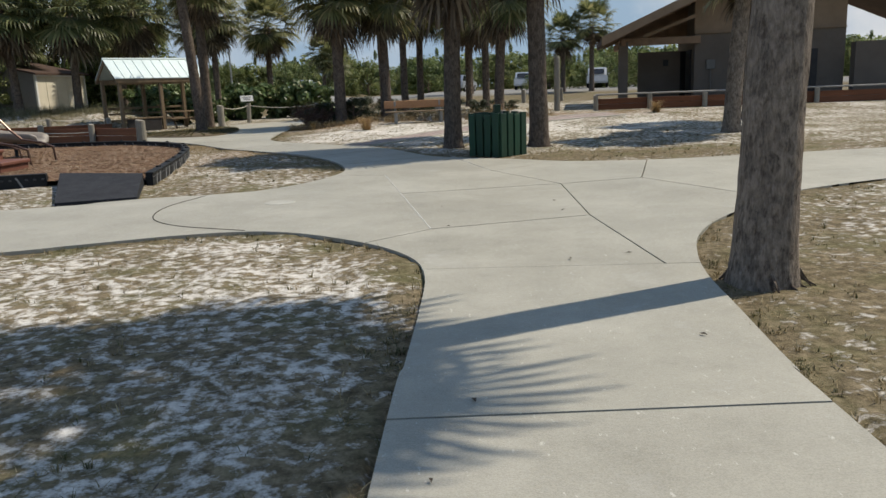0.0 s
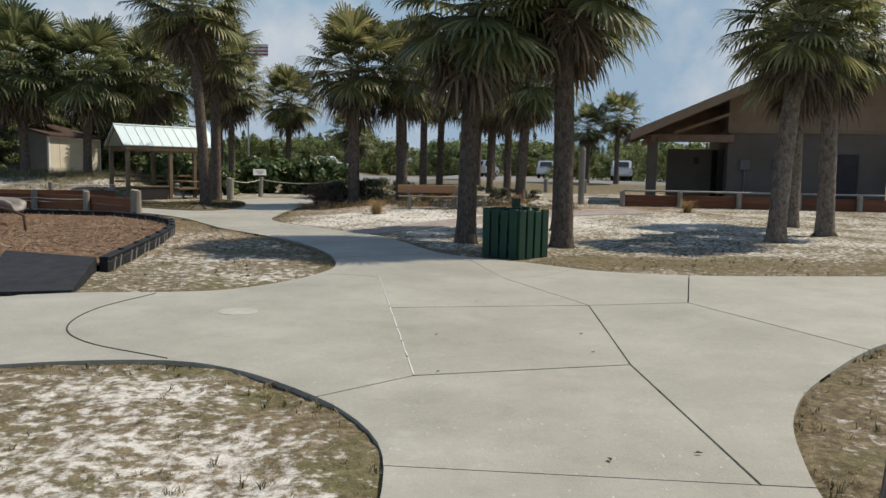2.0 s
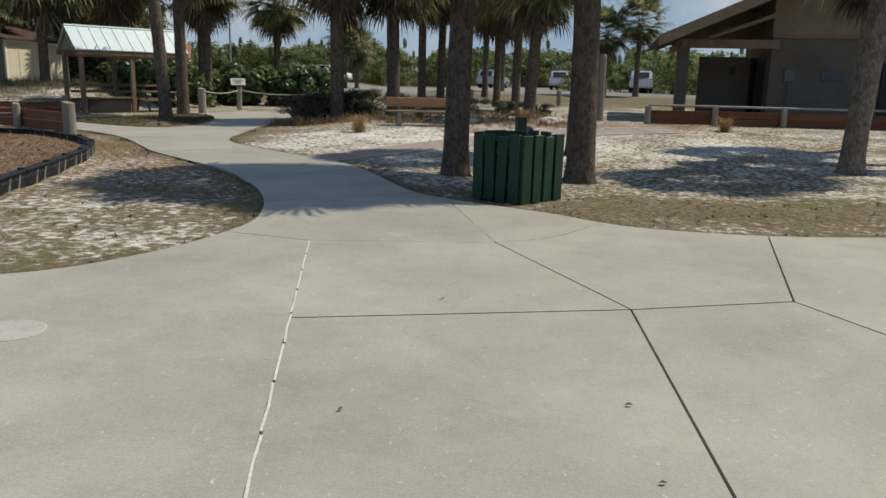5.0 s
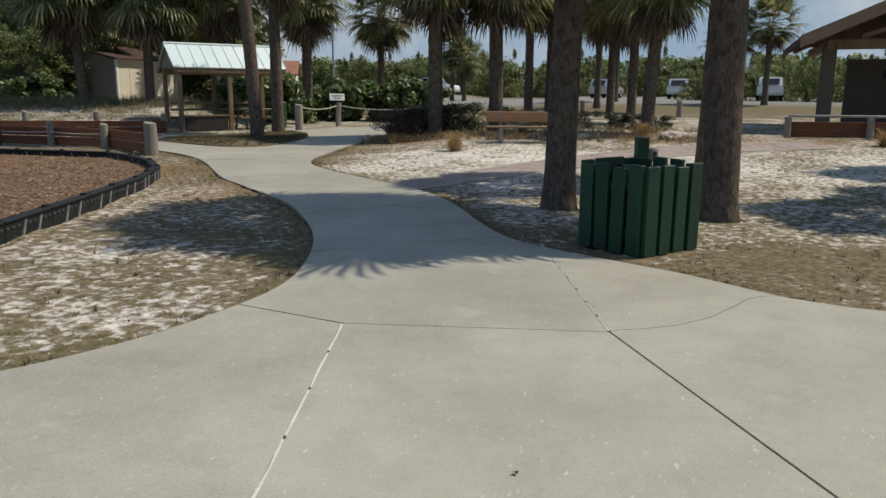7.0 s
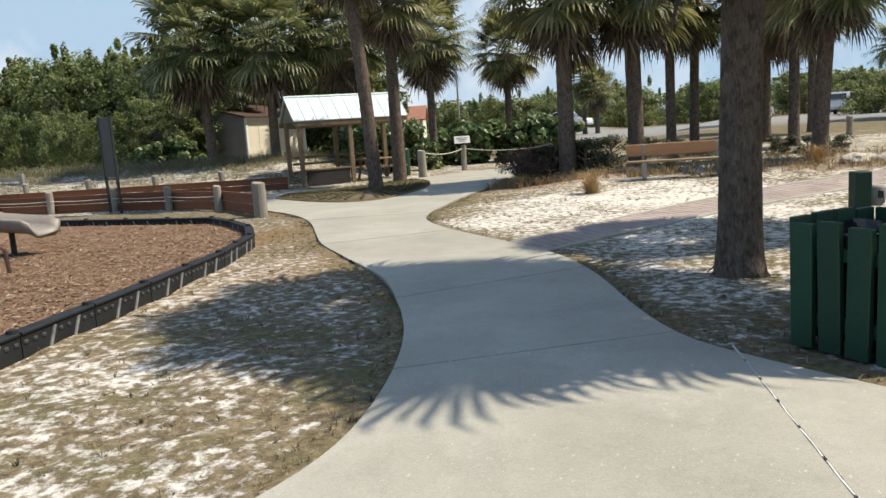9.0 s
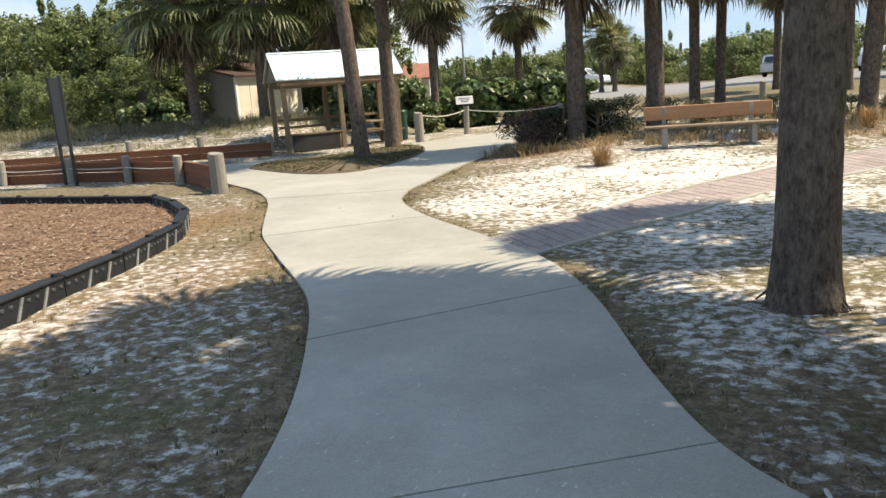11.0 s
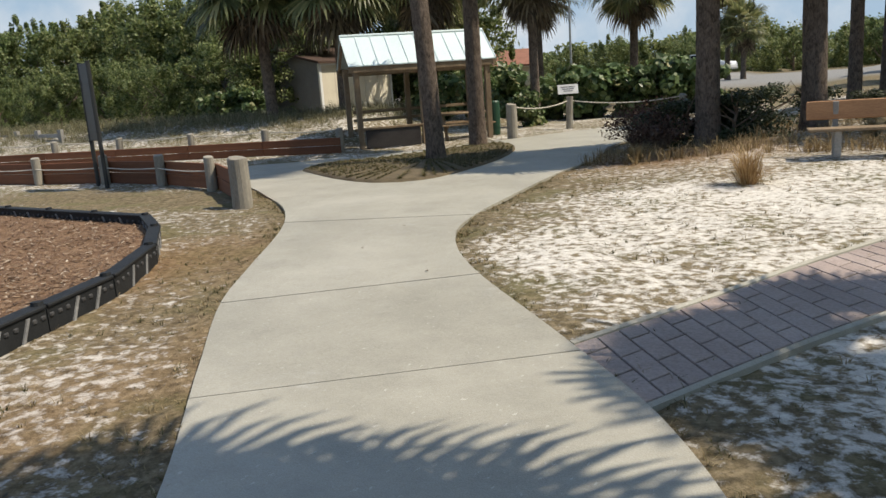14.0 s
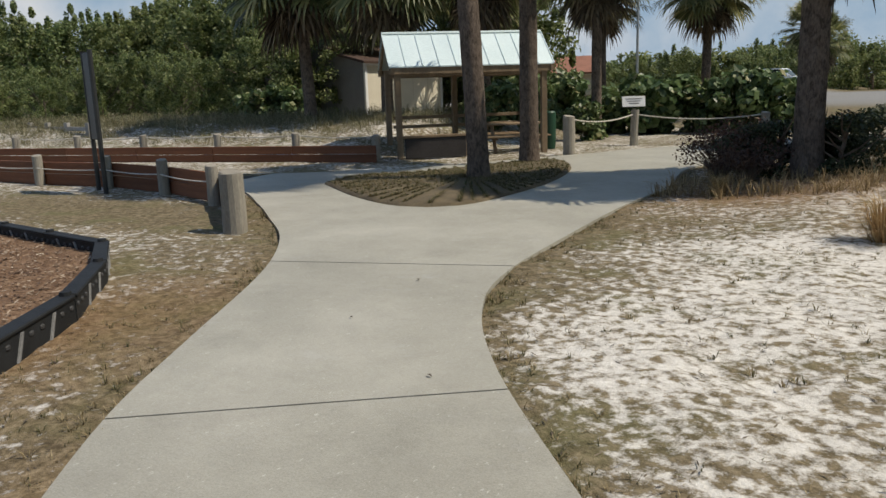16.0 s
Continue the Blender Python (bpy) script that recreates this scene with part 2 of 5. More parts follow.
BENCH_WOOD = surface("bench_wood", (0.30, 0.15, 0.07), (0.46, 0.25, 0.125), 3, 50, 0.65, bump=0.3, stretch=(0.3, 2, 2))
TIMBER = surface("shelter_timber", (0.15, 0.105, 0.065), (0.30, 0.22, 0.14), 3, 45, 0.8, bump=0.4, stretch=(1, 1, 0.3), vary=0.2)
DECK_GREY = surface("grey_deck_wood", (0.22, 0.21, 0.19), (0.40, 0.38, 0.35), 3, 50, 0.9, bump=0.4, vary=0.3)
ROOF_METAL = surface("pale_metal_roof", (0.52, 0.63, 0.64), (0.64, 0.74, 0.74), 0.8, 30, 0.4, 0.1, bump=0.05, spec=0.5)
ROPE = surface("rope", (0.36, 0.33, 0.27), (0.58, 0.55, 0.48), 10, 120, 0.95, bump=0.6)
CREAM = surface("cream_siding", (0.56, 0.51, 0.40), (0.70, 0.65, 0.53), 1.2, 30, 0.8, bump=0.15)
# grey deepened to put the shed flank's shade into its colour
DARKENED_GREY = surface("grey_siding", (0.13, 0.125, 0.11), (0.19, 0.18, 0.16), 1.2, 30, 0.85, bump=0.15)
BROWN_ROOF = surface("brown_shingle", (0.04, 0.025, 0.02), (0.085, 0.052, 0.038), 2.0, 24, 0.9, bump=0.6)
RED_ROOF = surface("red_tile_roof", (0.2, 0.09, 0.06), (0.32, 0.15, 0.1), 2.0, 20, 0.85, bump=0.4)
STUCCO = surface("tan_stucco", (0.118, 0.096, 0.076), (0.178, 0.145, 0.115), 0.9, 50, 0.9, bump=0.5, vary=0.1)
BROWN_TRIM = surface("brown_painted_wood", (0.16, 0.10, 0.06), (0.28, 0.18, 0.11), 2, 40, 0.7, bump=0.3)
TAN_TRIM = surface("tan_fascia", (0.19, 0.13, 0.08), (0.28, 0.2, 0.128), 1.5, 40, 0.7, bump=0.2)
DARK_DOOR = surface("dark_door", (0.02, 0.018, 0.018), (0.045, 0.04, 0.038), 2, 30, 0.6)
WHITE_PAINT = surface("white_paint", (0.68, 0.68, 0.66), (0.8, 0.8, 0.79), 2, 40, 0.5, bump=0.05)
CAR_WHITE = surface("car_white", (0.68, 0.69, 0.70), (0.78, 0.79, 0.8), 1, 10, 0.25, bump=0.0, spec=0.5)
CAR_SILVER = surface("car_silver", (0.42, 0.45, 0.49), (0.52, 0.55, 0.59), 1, 10, 0.3, 0.5, bump=0.0, spec=0.5)
GLASS_DARK = surface("dark_glass", (0.012, 0.015, 0.018), (0.02, 0.024, 0.028), 1, 10, 0.08, bump=0.0, spec=0.6)
TYRE = surface("tyre_rubber", (0.012, 0.012, 0.012), (0.03, 0.03, 0.03), 6, 60, 0.85)
CHROME = surface("galvanised_metal", (0.42, 0.42, 0.42), (0.6, 0.6, 0.6), 4, 60, 0.4, 0.8, bump=0.1)
DARK_METAL = surface("dark_painted_metal", (0.018, 0.02, 0.02), (0.04, 0.042, 0.042), 4, 60, 0.5, bump=0.1)
BRONZE = surface("bronze_tube", (0.07, 0.042, 0.032), (0.14, 0.085, 0.062), 4, 60, 0.32, 0.5, bump=0.05)
PLAY_BROWN = surface("brown_plastic", (0.12, 0.05, 0.035), (0.19, 0.08, 0.055), 2, 50, 0.55, bump=0.15)
SLIDE_GREY = surface("beige_slide_plastic", (0.17, 0.15, 0.13), (0.27, 0.245, 0.215), 2, 60, 0.5, bump=0.1, spec=0.4)
PAVER = surface("stamped_paver", (0.26, 0.205, 0.185), (0.40, 0.335, 0.305), 1.6, 45, 0.85, bump=0.4, vary=0.2)
ROCK = surface("pale_rock", (0.34, 0.31, 0.26), (0.56, 0.52, 0.45), 3, 30, 0.95, bump=0.8, distance=0.03)
BLUE_RED = surface("flag_red", (0.35, 0.04, 0.05), (0.45, 0.06, 0.07), 3, 30, 0.8)
BAG = surface("black_bag", (0.012, 0.012, 0.014), (0.02, 0.02, 0.023), 4, 40, 0.22, bump=0.3, spec=0.5)
ISLAND = surface("island_soil", (0.07, 0.055, 0.035), (0.16, 0.125, 0.075), 3, 40, 0.95, bump=0.8, distance=0.02)
PALE_CEMENT = surface("pale_cement", (0.44, 0.43, 0.40), (0.56, 0.55, 0.51), 4, 50, 0.8, bump=0.3)
DRAIN = surface("cast_cement", (0.33, 0.325, 0.285), (0.42, 0.413, 0.365), 5, 60, 0.75, bump=0.3)
SOIL = surface("joint_dirt", (0.03, 0.027, 0.022), (0.07, 0.062, 0.05), 6, 60, 1.0)


# ---- mesh helpers ----
def part(name, bm, material, parent=None, label="", smooth=False):
    me = bpy.data.meshes.new(name)
    bm.to_mesh(me)
    bm.free()
    me.materials.append(material)
    if smooth:
        me.polygons.foreach_set("use_smooth", [True] * len(me.polygons))
    ob = new(name, me)
    if parent:
        ob.parent = parent
    if label:
        tagged(ob, label)
    return ob


def thing(name, x, y, z, rz=0.0, label="", category="", group="", kind=""):
    ob = new(name)
    ob.empty_display_size = 0.2
    ob.matrix_basis = pose(x, y, z, 0, 0, rz)
    return tagged(ob, label, category, group, kind)


def add_box(bm, c, s, rz=0.0, bevel=0.0, m=None):
    t = (m or Matrix()) @ Matrix.Translation(c) @ Matrix.Rotation(radians(rz), 4, "Z") @ Matrix.Diagonal((*s, 1))
    r = bmesh.ops.create_cube(bm, size=1.0, matrix=t)
    if bevel:
        es = list({e for v in r["verts"] for e in v.link_edges})
        bmesh.ops.bevel(bm, geom=es, offset=bevel, segments=1, affect="EDGES")
    return bm


def box(c, s, rz=0.0, bevel=0.0, m=None):
    return add_box(bmesh.new(), c, s, rz, bevel, m)


def add_tube(bm, pts, radii, seg=8, cap=True):
    """A tube along points; radii one number or one for each point."""
    pts = [Vector(p) for p in pts]
    if isinstance(radii, (int, float)):
        radii = [radii] * len(pts)
    rings, side = [], None
    for i, p in enumerate(pts):
        d = (pts[min(i + 1, len(pts) - 1)] - pts[max(i - 1, 0)]).normalized()
        if side is None:
            side = d.orthogonal().normalized()
        side = (side - d * side.dot(d)).normalized()
        up = d.cross(side)
        rings.append([bm.verts.new(p + radii[i] * (math.cos(a) * side + math.sin(a) * up)) for a in (2 * math.pi * k / seg for k in range(seg))])
    for a, b in zip(rings, rings[1:]):
        for k in range(seg):
            bm.faces.new((a[k], a[(k + 1) % seg], b[(k + 1) % seg], b[k]))
    if cap:
        bm.faces.new(rings[0][::-1])
        bm.faces.new(rings[-1])
    return bm


def tube(pts, radii, seg=8, cap=True):
    return add_tube(bmesh.new(), pts, radii, seg, cap)


def prism(outline, axis, a, b, bm=None):
    """An outline in two axes, drawn out along the third from a to b."""
    bm = bm or bmesh.new()
    put = {"x": lambda u, v, w: (w, u, v), "y": lambda u, v, w: (u, w, v), "z": lambda u, v, w: (u, v, w)}[axis]
    lo, hi = ([bm.verts.new(put(u, v, w)) for u, v in outline] for w in (a, b))
    n = len(outline)
    for k in range(n):
        bm.faces.new((lo[k], lo[(k + 1) % n], hi[(k + 1) % n], hi[k]))
    bm.faces.new(lo[::-1])
    bm.faces.new(hi)
    bmesh.ops.recalc_face_normals(bm, faces=bm.faces)
    return bm


def step(a, b, v):
    q = min(1.0, max(0.0, (v - a) / (b - a)))
    return q * q * (3 - 2 * q)


def curve(points, gap=0.16):
    """A smooth line through a few points."""
    p = [Vector(q) for q in points]
    p = [2 * p[0] - p[1], *p, 2 * p[-1] - p[-2]]
    out = []
    for a, b, c, d in zip(p, p[1:], p[2:], p[3:]):
        n = max(1, int((c - b).length / gap))
        for k in range(n):
            t = k / n
            out.append(0.5 * (2 * b + (c - a) * t + (2 * a - 5 * b + 4 * c - d) * t * t + (3 * b - a - 3 * c + d) * t ** 3))
    return [*out, p[-2]]


# ---- ground: one sheet, with a low mound, a dune behind the plank wall and a slight rise to the car park ----
def ground_z(x, y):
    z = -0.014 * (1 - step(38, 42, y)) + 0.26 * step(24, 33, y) * step(-6.4, -3.6, x)
    z += 0.60 * step(43, 72, y)
    dune = step(-14.6, -17.5, x) * step(0.0, 0.5, y - dune_edge(x))
    z += dune * (0.36 + 0.5 * step(0.5, 5.0, y - dune_edge(x)) * (1 - step(6, 14, y - dune_edge(x))))
    return z


def dune_edge(x):
    return 33.75 + (x + 15.3) * 0.28


def cover_at(x, y):
    """How much weed grows on the sand, how much litter lies on it, how much is old asphalt."""
    c = 0.58
    c += 0.045 * math.exp(-(((x + 4.2) / 2.2) ** 2 + ((y - 15.5) / 5.0) ** 2)) + 0.16 * math.exp(-(((x + 8.0) / 1.6) ** 2 + ((y - 22.5) / 2.6) ** 2))
    c += 0.12 * math.exp(-(((x + 6.2) / 1.5) ** 2 + ((y - 27) / 3) ** 2))
    c -= 0.13 * math.exp(-(((x + 2.5) / 3.2) ** 2 + ((y - 25.5) / 4.0) ** 2))
    c -= 0.10 * math.exp(-(((x - 4) / 5) ** 2 + ((y - 25) / 3.5) ** 2))
    c += 0.20 * math.exp(-(((x - 4) / 5) ** 2 + ((y - 15.8) / 1.2) ** 2))
    c += 0.10 * math.exp(-(((x - 3) / 1.6) ** 2 + ((y - 5.5) / 3.0) ** 2))
    c -= 0.06 * math.exp(-(((x + 3.2) / 2.0) ** 2 + ((y - 5.5) / 2) ** 2))
    # a little more cover here deepens the near left lawn's shade
    c += 0.03 * step(0.2, -0.6, x) * (1 - step(4.6, 6.0, y))
    c += 0.35 * math.exp(-(((x + 14) / 3.5) ** 2 + ((y - 25.2) / 1.0) ** 2))
    c += 0.25 * step(44, 55, y)
    litter = 0.75 * math.exp(-(((x + 5.4) / 2.0) ** 2 + ((y - 31.2) / 2.0) ** 2)) + 0.5 * math.exp(-(((x - 3) / 4) ** 2 + ((y - 31) / 1.2) ** 2))
    litter += 0.45 * math.exp(-(((x + 8.2) / 1.1) ** 2 + ((y - 21.4) / 1.9) ** 2)) + 0.3 * math.exp(-(((x + 5.6) / 0.8) ** 2 + ((y - 18.4) / 2.4) ** 2))
    lot = step(62, 64, y) * (1 - step(96, 99, y)) * step(-45, -40, x)
    return max(0, min(1, c)), min(0.9, litter), lot


def make_ground():
    from mathutils.kdtree import KDTree
    def lines(lo, hi, near_lo, near_hi, fine):
        v, s = [near_lo], fine
        while v[-1] < near_hi:
            v.append(v[-1] + fine)
        a, s = near_lo, fine
        left = []
        while a > lo:
            s *= 1.16
            a -= s
            left.append(a)
        a, s, right = v[-1], fine, []
        while a < hi:
            s *= 1.16
            a += s
            right.append(a)
        return np.array(left[::-1] + v + right)
    xs, ys = lines(-900, 900, -17, 9, 0.11), lines(-300, 2500, 0, 36, 0.11)
    nx, ny = len(xs), len(ys)
    verts, cols = [], []
    near = KDTree(len(OUTLINE))
    for k, p in enumerate(OUTLINE):
        near.insert((p.x, p.y, 0), k)
    near.balance()
    gx, gy = np.meshgrid(xs, ys)
    under = np.zeros(gx.shape, bool)
    for a, b in zip(OUTLINE, OUTLINE[1:] + OUTLINE[:1]):
        if a.y != b.y:
            under ^= ((a.y > gy) != (b.y > gy)) & (gx < (b.x - a.x) * (gy - a.y) / (b.y - a.y) + a.x)
    for j, y in enumerate(ys):
        for i, x in enumerate(xs):
            z = ground_z(x, y)
            if under[j, i]:
                z -= 0.09 * step(0.05, 0.25, near.find((x, y, 0))[2])
            if -18 < x < 10 and -1 < y < 38:
                z += 0.03 * (noise.noise((x * 1.3, y * 1.3, 3.1))) + 0.018 * noise.noise((x * 5, y * 5, 1.7)) - 0.012
            verts.append((x, y, z))
            c, litter, lot = cover_at(x, y)
            if -18 < x < 10 and -1 < y < 38:
                c = min(1.0, c + 0.17 * math.exp(-(near.find((x, y, 0))[2] / 0.26) ** 2))
            cols.extend((c, litter, lot, 1.0))
    idx = np.arange(nx * ny).reshape(ny, nx)
    q = np.stack([idx[:-1, :-1], idx[:-1, 1:], idx[1:, 1:], idx[1:, :-1]], -1).reshape(-1, 4)
    me = bpy.data.meshes.new("ground")
    me.from_pydata(verts, [], q.tolist())
    at = me.color_attributes.new("cover", "FLOAT_COLOR", "POINT")
    at.data.foreach_set("color", cols)
    me.polygons.foreach_set("use_smooth", [True] * len(me.polygons))
    me.materials.append(GROUND)
    tagged(new("ground", me), "pale sandy ground with patchy dry grass and weeds", "ground", kind="structure")



# ---- pavement: concrete slabs with open joints ----
NEAR_LEFT = [(-0.33, -6), (-0.33, 2.9), (-0.3, 4.2), (-0.28, 5.2), (-0.29, 6.0), (-0.40, 6.6), (-0.70, 7.14), (-1.16, 7.62), (-1.7, 8.02), (-2.26, 8.2), (-3.0, 8.08), (-3.9, 7.72), (-5.0, 7.3), (-12, 5)]
LAWN_EDGE = [(-12, 8.8), (-5.9, 10.5), (-5.1, 10.88), (-4.5, 11.15), (-3.64, 11.34), (-3.0, 11.65), (-2.5, 12.4), (-2.24, 13.2), (-2.14, 14.0), (-2.33, 15.0), (-2.72, 16.1), (-3.3, 17.2), (-4.05, 18.35), (-5.2, 19.6), (-6.25, 20.75), (-7.0, 21.8), (-7.95, 23.2), (-8.7, 24.15), (-9.6, 25.05), (-10.6, 25.8), (-12.0, 26.8), (-14, 28.0), (-17, 28.5), (-26, 28.3)]
BACK_EDGE = [(-26, 29.6), (-18.5, 29.6), (-16.2, 30.1), (-14.8, 30.9), (-13.4, 32.0), (-12.6, 33.6), (-11.4, 36.2), (-10.2, 38.9), (-8.5, 40.6), (-5.0, 41.8)]
RIGHT_EDGE = [(-5.0, 39.5), (-7.0, 37.0), (-7.5, 34.0), (-6.9, 31.0), (-6.75, 28.8), (-6.4, 26.2), (-6.12, 24.6), (-5.7, 23.55), (-4.85, 22.4), (-3.3, 20.85), (-2.42, 19.9), (-1.72, 18.75), (-1.05, 17.2), (-0.64, 16.42), (-0.24, 16.0), (0.3, 15.6), (1.05, 15.1), (1.8, 14.45), (2.5, 14.22), (3.3, 14.15), (4.5, 14.3), (9, 15.2), (18, 17.5)]
NEAR_RIGHT = [(18, 14.8), (9, 12.2), (5.5, 10.6), (3.95, 9.7), (2.7, 8.25), (2.16, 7.35), (1.89, 6.5), (1.76, 5.8), (1.70, 5.05), (1.62, 4.0), (1.6, 3.0), (1.6, -6)]
OUTLINE = [Vector((p.x, p.y)) for e in (NEAR_LEFT, LAWN_EDGE, BACK_EDGE, RIGHT_EDGE, NEAR_RIGHT) for p in curve([(*q, 0) for q in e])]


def clipped(poly, cell, inset=0.008):
    """The share of an outline that lies in a convex cell (corners anticlockwise)."""
    for a, b in zip(cell, cell[1:] + cell[:1]):
        a, b = Vector(a), Vector(b)
        d = (b - a).normalized()
        nrm = Vector((-d.y, d.x))
        out = []
        for p, q in zip(poly, poly[1:] + poly[:1]):
            u, v = (p - a).dot(nrm) - inset, (q - a).dot(nrm) - inset
            if u >= 0:
                out.append(p)
            if (u >= 0) != (v >= 0):
                out.append(p.lerp(q, u / (u - v)))
        poly = out
    return poly


def within(p, poly):
    hit = False
    for a, b in zip(poly, poly[1:] + poly[:1]):
        if (a.y > p.y) != (b.y > p.y) and p.x < (b.x - a.x) * (p.y - a.y) / (b.y - a.y) + a.x:
            hit = not hit
    return hit


def slab_mesh(poly, top, thick):
    from mathutils.geometry import tessellate_polygon
    k = 0
    poly = list(poly)
    while k < len(poly) and len(poly) > 3:
        u, v = poly[k] - poly[k - 1], poly[(k + 1) % len(poly)] - poly[k]
        spike = u.length < 1e-4 or v.length < 1e-4 or (u.dot(v) < 0 and abs(u.cross(v)) < 0.03 * u.length * v.length)
        if spike:
            poly.pop(k)
            k = max(0, k - 2)
        else:
            k += 1
    n = len(poly)
    c = sum(poly, Vector((0, 0))) / n
    hi = [(p.x, p.y, top) for p in poly]
    lo = [(p.x, p.y, top - thick) for p in poly]
    tris = tessellate_polygon([[Vector(v) for v in hi]])
    faces = []
    kept = []
    for t in tris:
        a, b, d = (Vector(hi[k]) for k in t)
        if (b - a).cross(d - a).length > 2e-4 and within((a + b + d) / 3, OUTLINE):
            kept.append(t)
    tris = kept
    for t in tris:
        a, b, d = (Vector(hi[k]) for k in t)
        faces.append(tuple(t) if (b - a).cross(d - a).z > 0 else tuple(t[::-1]))
    area = sum(p.x * q.y - q.x * p.y for p, q in zip(poly, poly[1:] + poly[:1]))
    real = set()
    for t in tris:
        a, b, d = (Vector(hi[k]) for k in t)
        if (b - a).cross(d - a).length > 2e-4:
            real |= {frozenset(e) for e in ((t[0], t[1]), (t[1], t[2]), (t[2], t[0]))}
    for k in range(n):
        j = (k + 1) % n
        if frozenset((k, j)) not in real:
            continue
        faces.append((k, n + k, n + j, j) if area > 0 else (j, n + j, n + k, k))
    me = bpy.data.meshes.new("slab")
    me.from_pydata(hi + lo, [], faces)
    return me


pavement = tagged(new("pavement"), "pale broom-finished concrete footpath with open joints", "footpath", kind="structure")
KA, KC, KD, KE, KF, KN = (-0.33, 8.0), (1.35, 8.54), (1.37, 11.24), (-1.31, 13.09), (2.59, 11.62), (0.44, 13.3)
CROSS = [((-2.45, 15.2), (-0.70, 16.42)), ((-3.3, 17.4), (-1.93, 18.93)), ((-4.85, 19.3), (-3.2, 20.7)), ((-6.25, 20.78), (-4.74, 22.14)), ((-8.5, 23.9), (-6.2, 24.85))]


def long_line(k, grow=5.0):
    a, b = Vector(CROSS[k][0]), Vector(CROSS[k][1])
    d = (b - a).normalized()
    g = 0.45 if k < 4 else grow
    return tuple(a - d * g), tuple(b + d * g)


CELLS = [
    [(-2, -6), (3, -6), (3, 0.9), (-2, 0.85)], [(-2, 0.85), (3, 0.9), (3, 3.62), (-2, 3.42)], [(-2, 3.42), (3, 3.62), (3, 6.17), (-2, 6.31)],
    [(-1.0, 6.282), (1.56, 6.21), KC, KA, (-1.0, 7.32)],
    [KA, KC, KD, (-0.856, 10.73)], [(-0.856, 10.73), KD, KN, KE],
    [KA, KE, (-2.3, 13.383), (-12, 13.38), (-12, 3.2), (-5, 3.26)],
    [(1.56, 6.21), (3, 6.17), (3.9, 8.0), (3.75, 9.0), KF, KD, KC],
    [KF, (3.75, 9.0), (7.5, 8.6), (7.0, 17), (4.0, 17)], [(7.5, 8.6), (13, 9.5), (12.6, 19), (7.0, 17)], [(13, 9.5), (20, 12), (20, 20), (12.6, 19)],
    [KD, KF, (4.0, 17), (-0.38, 16.65), KN],
    [(-2.9, 13.56), KE, KN, (-0.38, 16.65), (-3.6, 14.4)],
]
for k in range(4):
    (a, b), (d, c) = long_line(k), long_line(k + 1)
    CELLS.append([a, b, c, d])
a4, b4 = long_line(4)
CELLS.append([a4, b4, (0, 45), (-20, 45)])


def make_pavement():
    for k, cell in enumerate(CELLS):
        poly = clipped(OUTLINE, cell)
        if len(poly) > 2:
            me = slab_mesh(poly, 0.004 + 0.0012 * ((k * 7) % 3), 0.12)
            me.materials.append(CONCRETE)
            new("slab", me).parent = pavement
    me = slab_mesh(OUTLINE, -0.034, 0.1)
    me.materials.append(SOIL)
    new("joint_fill", me).parent = pavement


make_pavement()
make_ground()


def joint_lines():
    arc = curve([(-3.7, 11.2, 0.003), (-3.88, 10.2, 0.003), (-3.7, 9.3, 0.003), (-3.2, 8.7, 0.003), (-2.3, 8.25, 0.003)], 0.15)
    part("joint_line", tube(arc, 0.009, 4), SOIL, pavement)
    a, b = Vector((*KA, -0.002)), Vector((*KE, -0.002))
    for k in range(9):
        u, v = a.lerp(b, (k + 0.03) / 9), a.lerp(b, (k + 0.97) / 9)
        w = Vector((0.004 * math.sin(k * 2.1), 0, 0))
        part("sealant", tube([u + w, u.lerp(v, 0.5) - w, v + w], 0.011, 5), PALE_CEMENT, pavement)
    a, b = Vector((*KN, -0.002)), Vector((-0.26, 16.17, -0.002))
    for k in range(8):
        u, v = a.lerp(b, (k + 0.06) / 8), a.lerp(b, (k + 0.94) / 8)
        w = Vector((0.003 * math.sin(k * 2.7), 0, 0))
        part("sealant", tube([u - w, u.lerp(v, 0.5) + w, v - w], 0.009, 5), PALE_CEMENT, pavement)

    crack = curve([(*KN, 0.0035), (0.93, 13.6, 0.0035), (1.28, 14.05, 0.0035), (1.55, 14.45, 0.0035), (1.9, 14.5, 0.0035)], 0.08)
    for p in crack:
        p += Vector((0.03 * noise.noise(p * 4), 0.03 * noise.noise(p * 4 + Vector((7, 0, 0))), 0))
    part("crack", tube(crack, 0.0045, 4), SOIL, pavement)


joint_lines()

# ---- stamped paver walk that joins the footpath ----
PAVE_L = curve([(-3.30, 20.86, 0), (-2.78, 22.05, 0), (-2.13, 23.6, 0), (-1.2, 25.4, 0), (0.2, 27.3, 0), (2.6, 29.4, 0), (5.5, 30.8, 0)], 0.2)
PAVE_R = curve([(-2.60, 20.08, 0), (-2.0, 21.35, 0), (-1.35, 22.55, 0), (-0.45, 24.2, 0), (0.9, 26.0, 0), (3.1, 28.0, 0), (6.0, 29.4, 0)], 0.2)


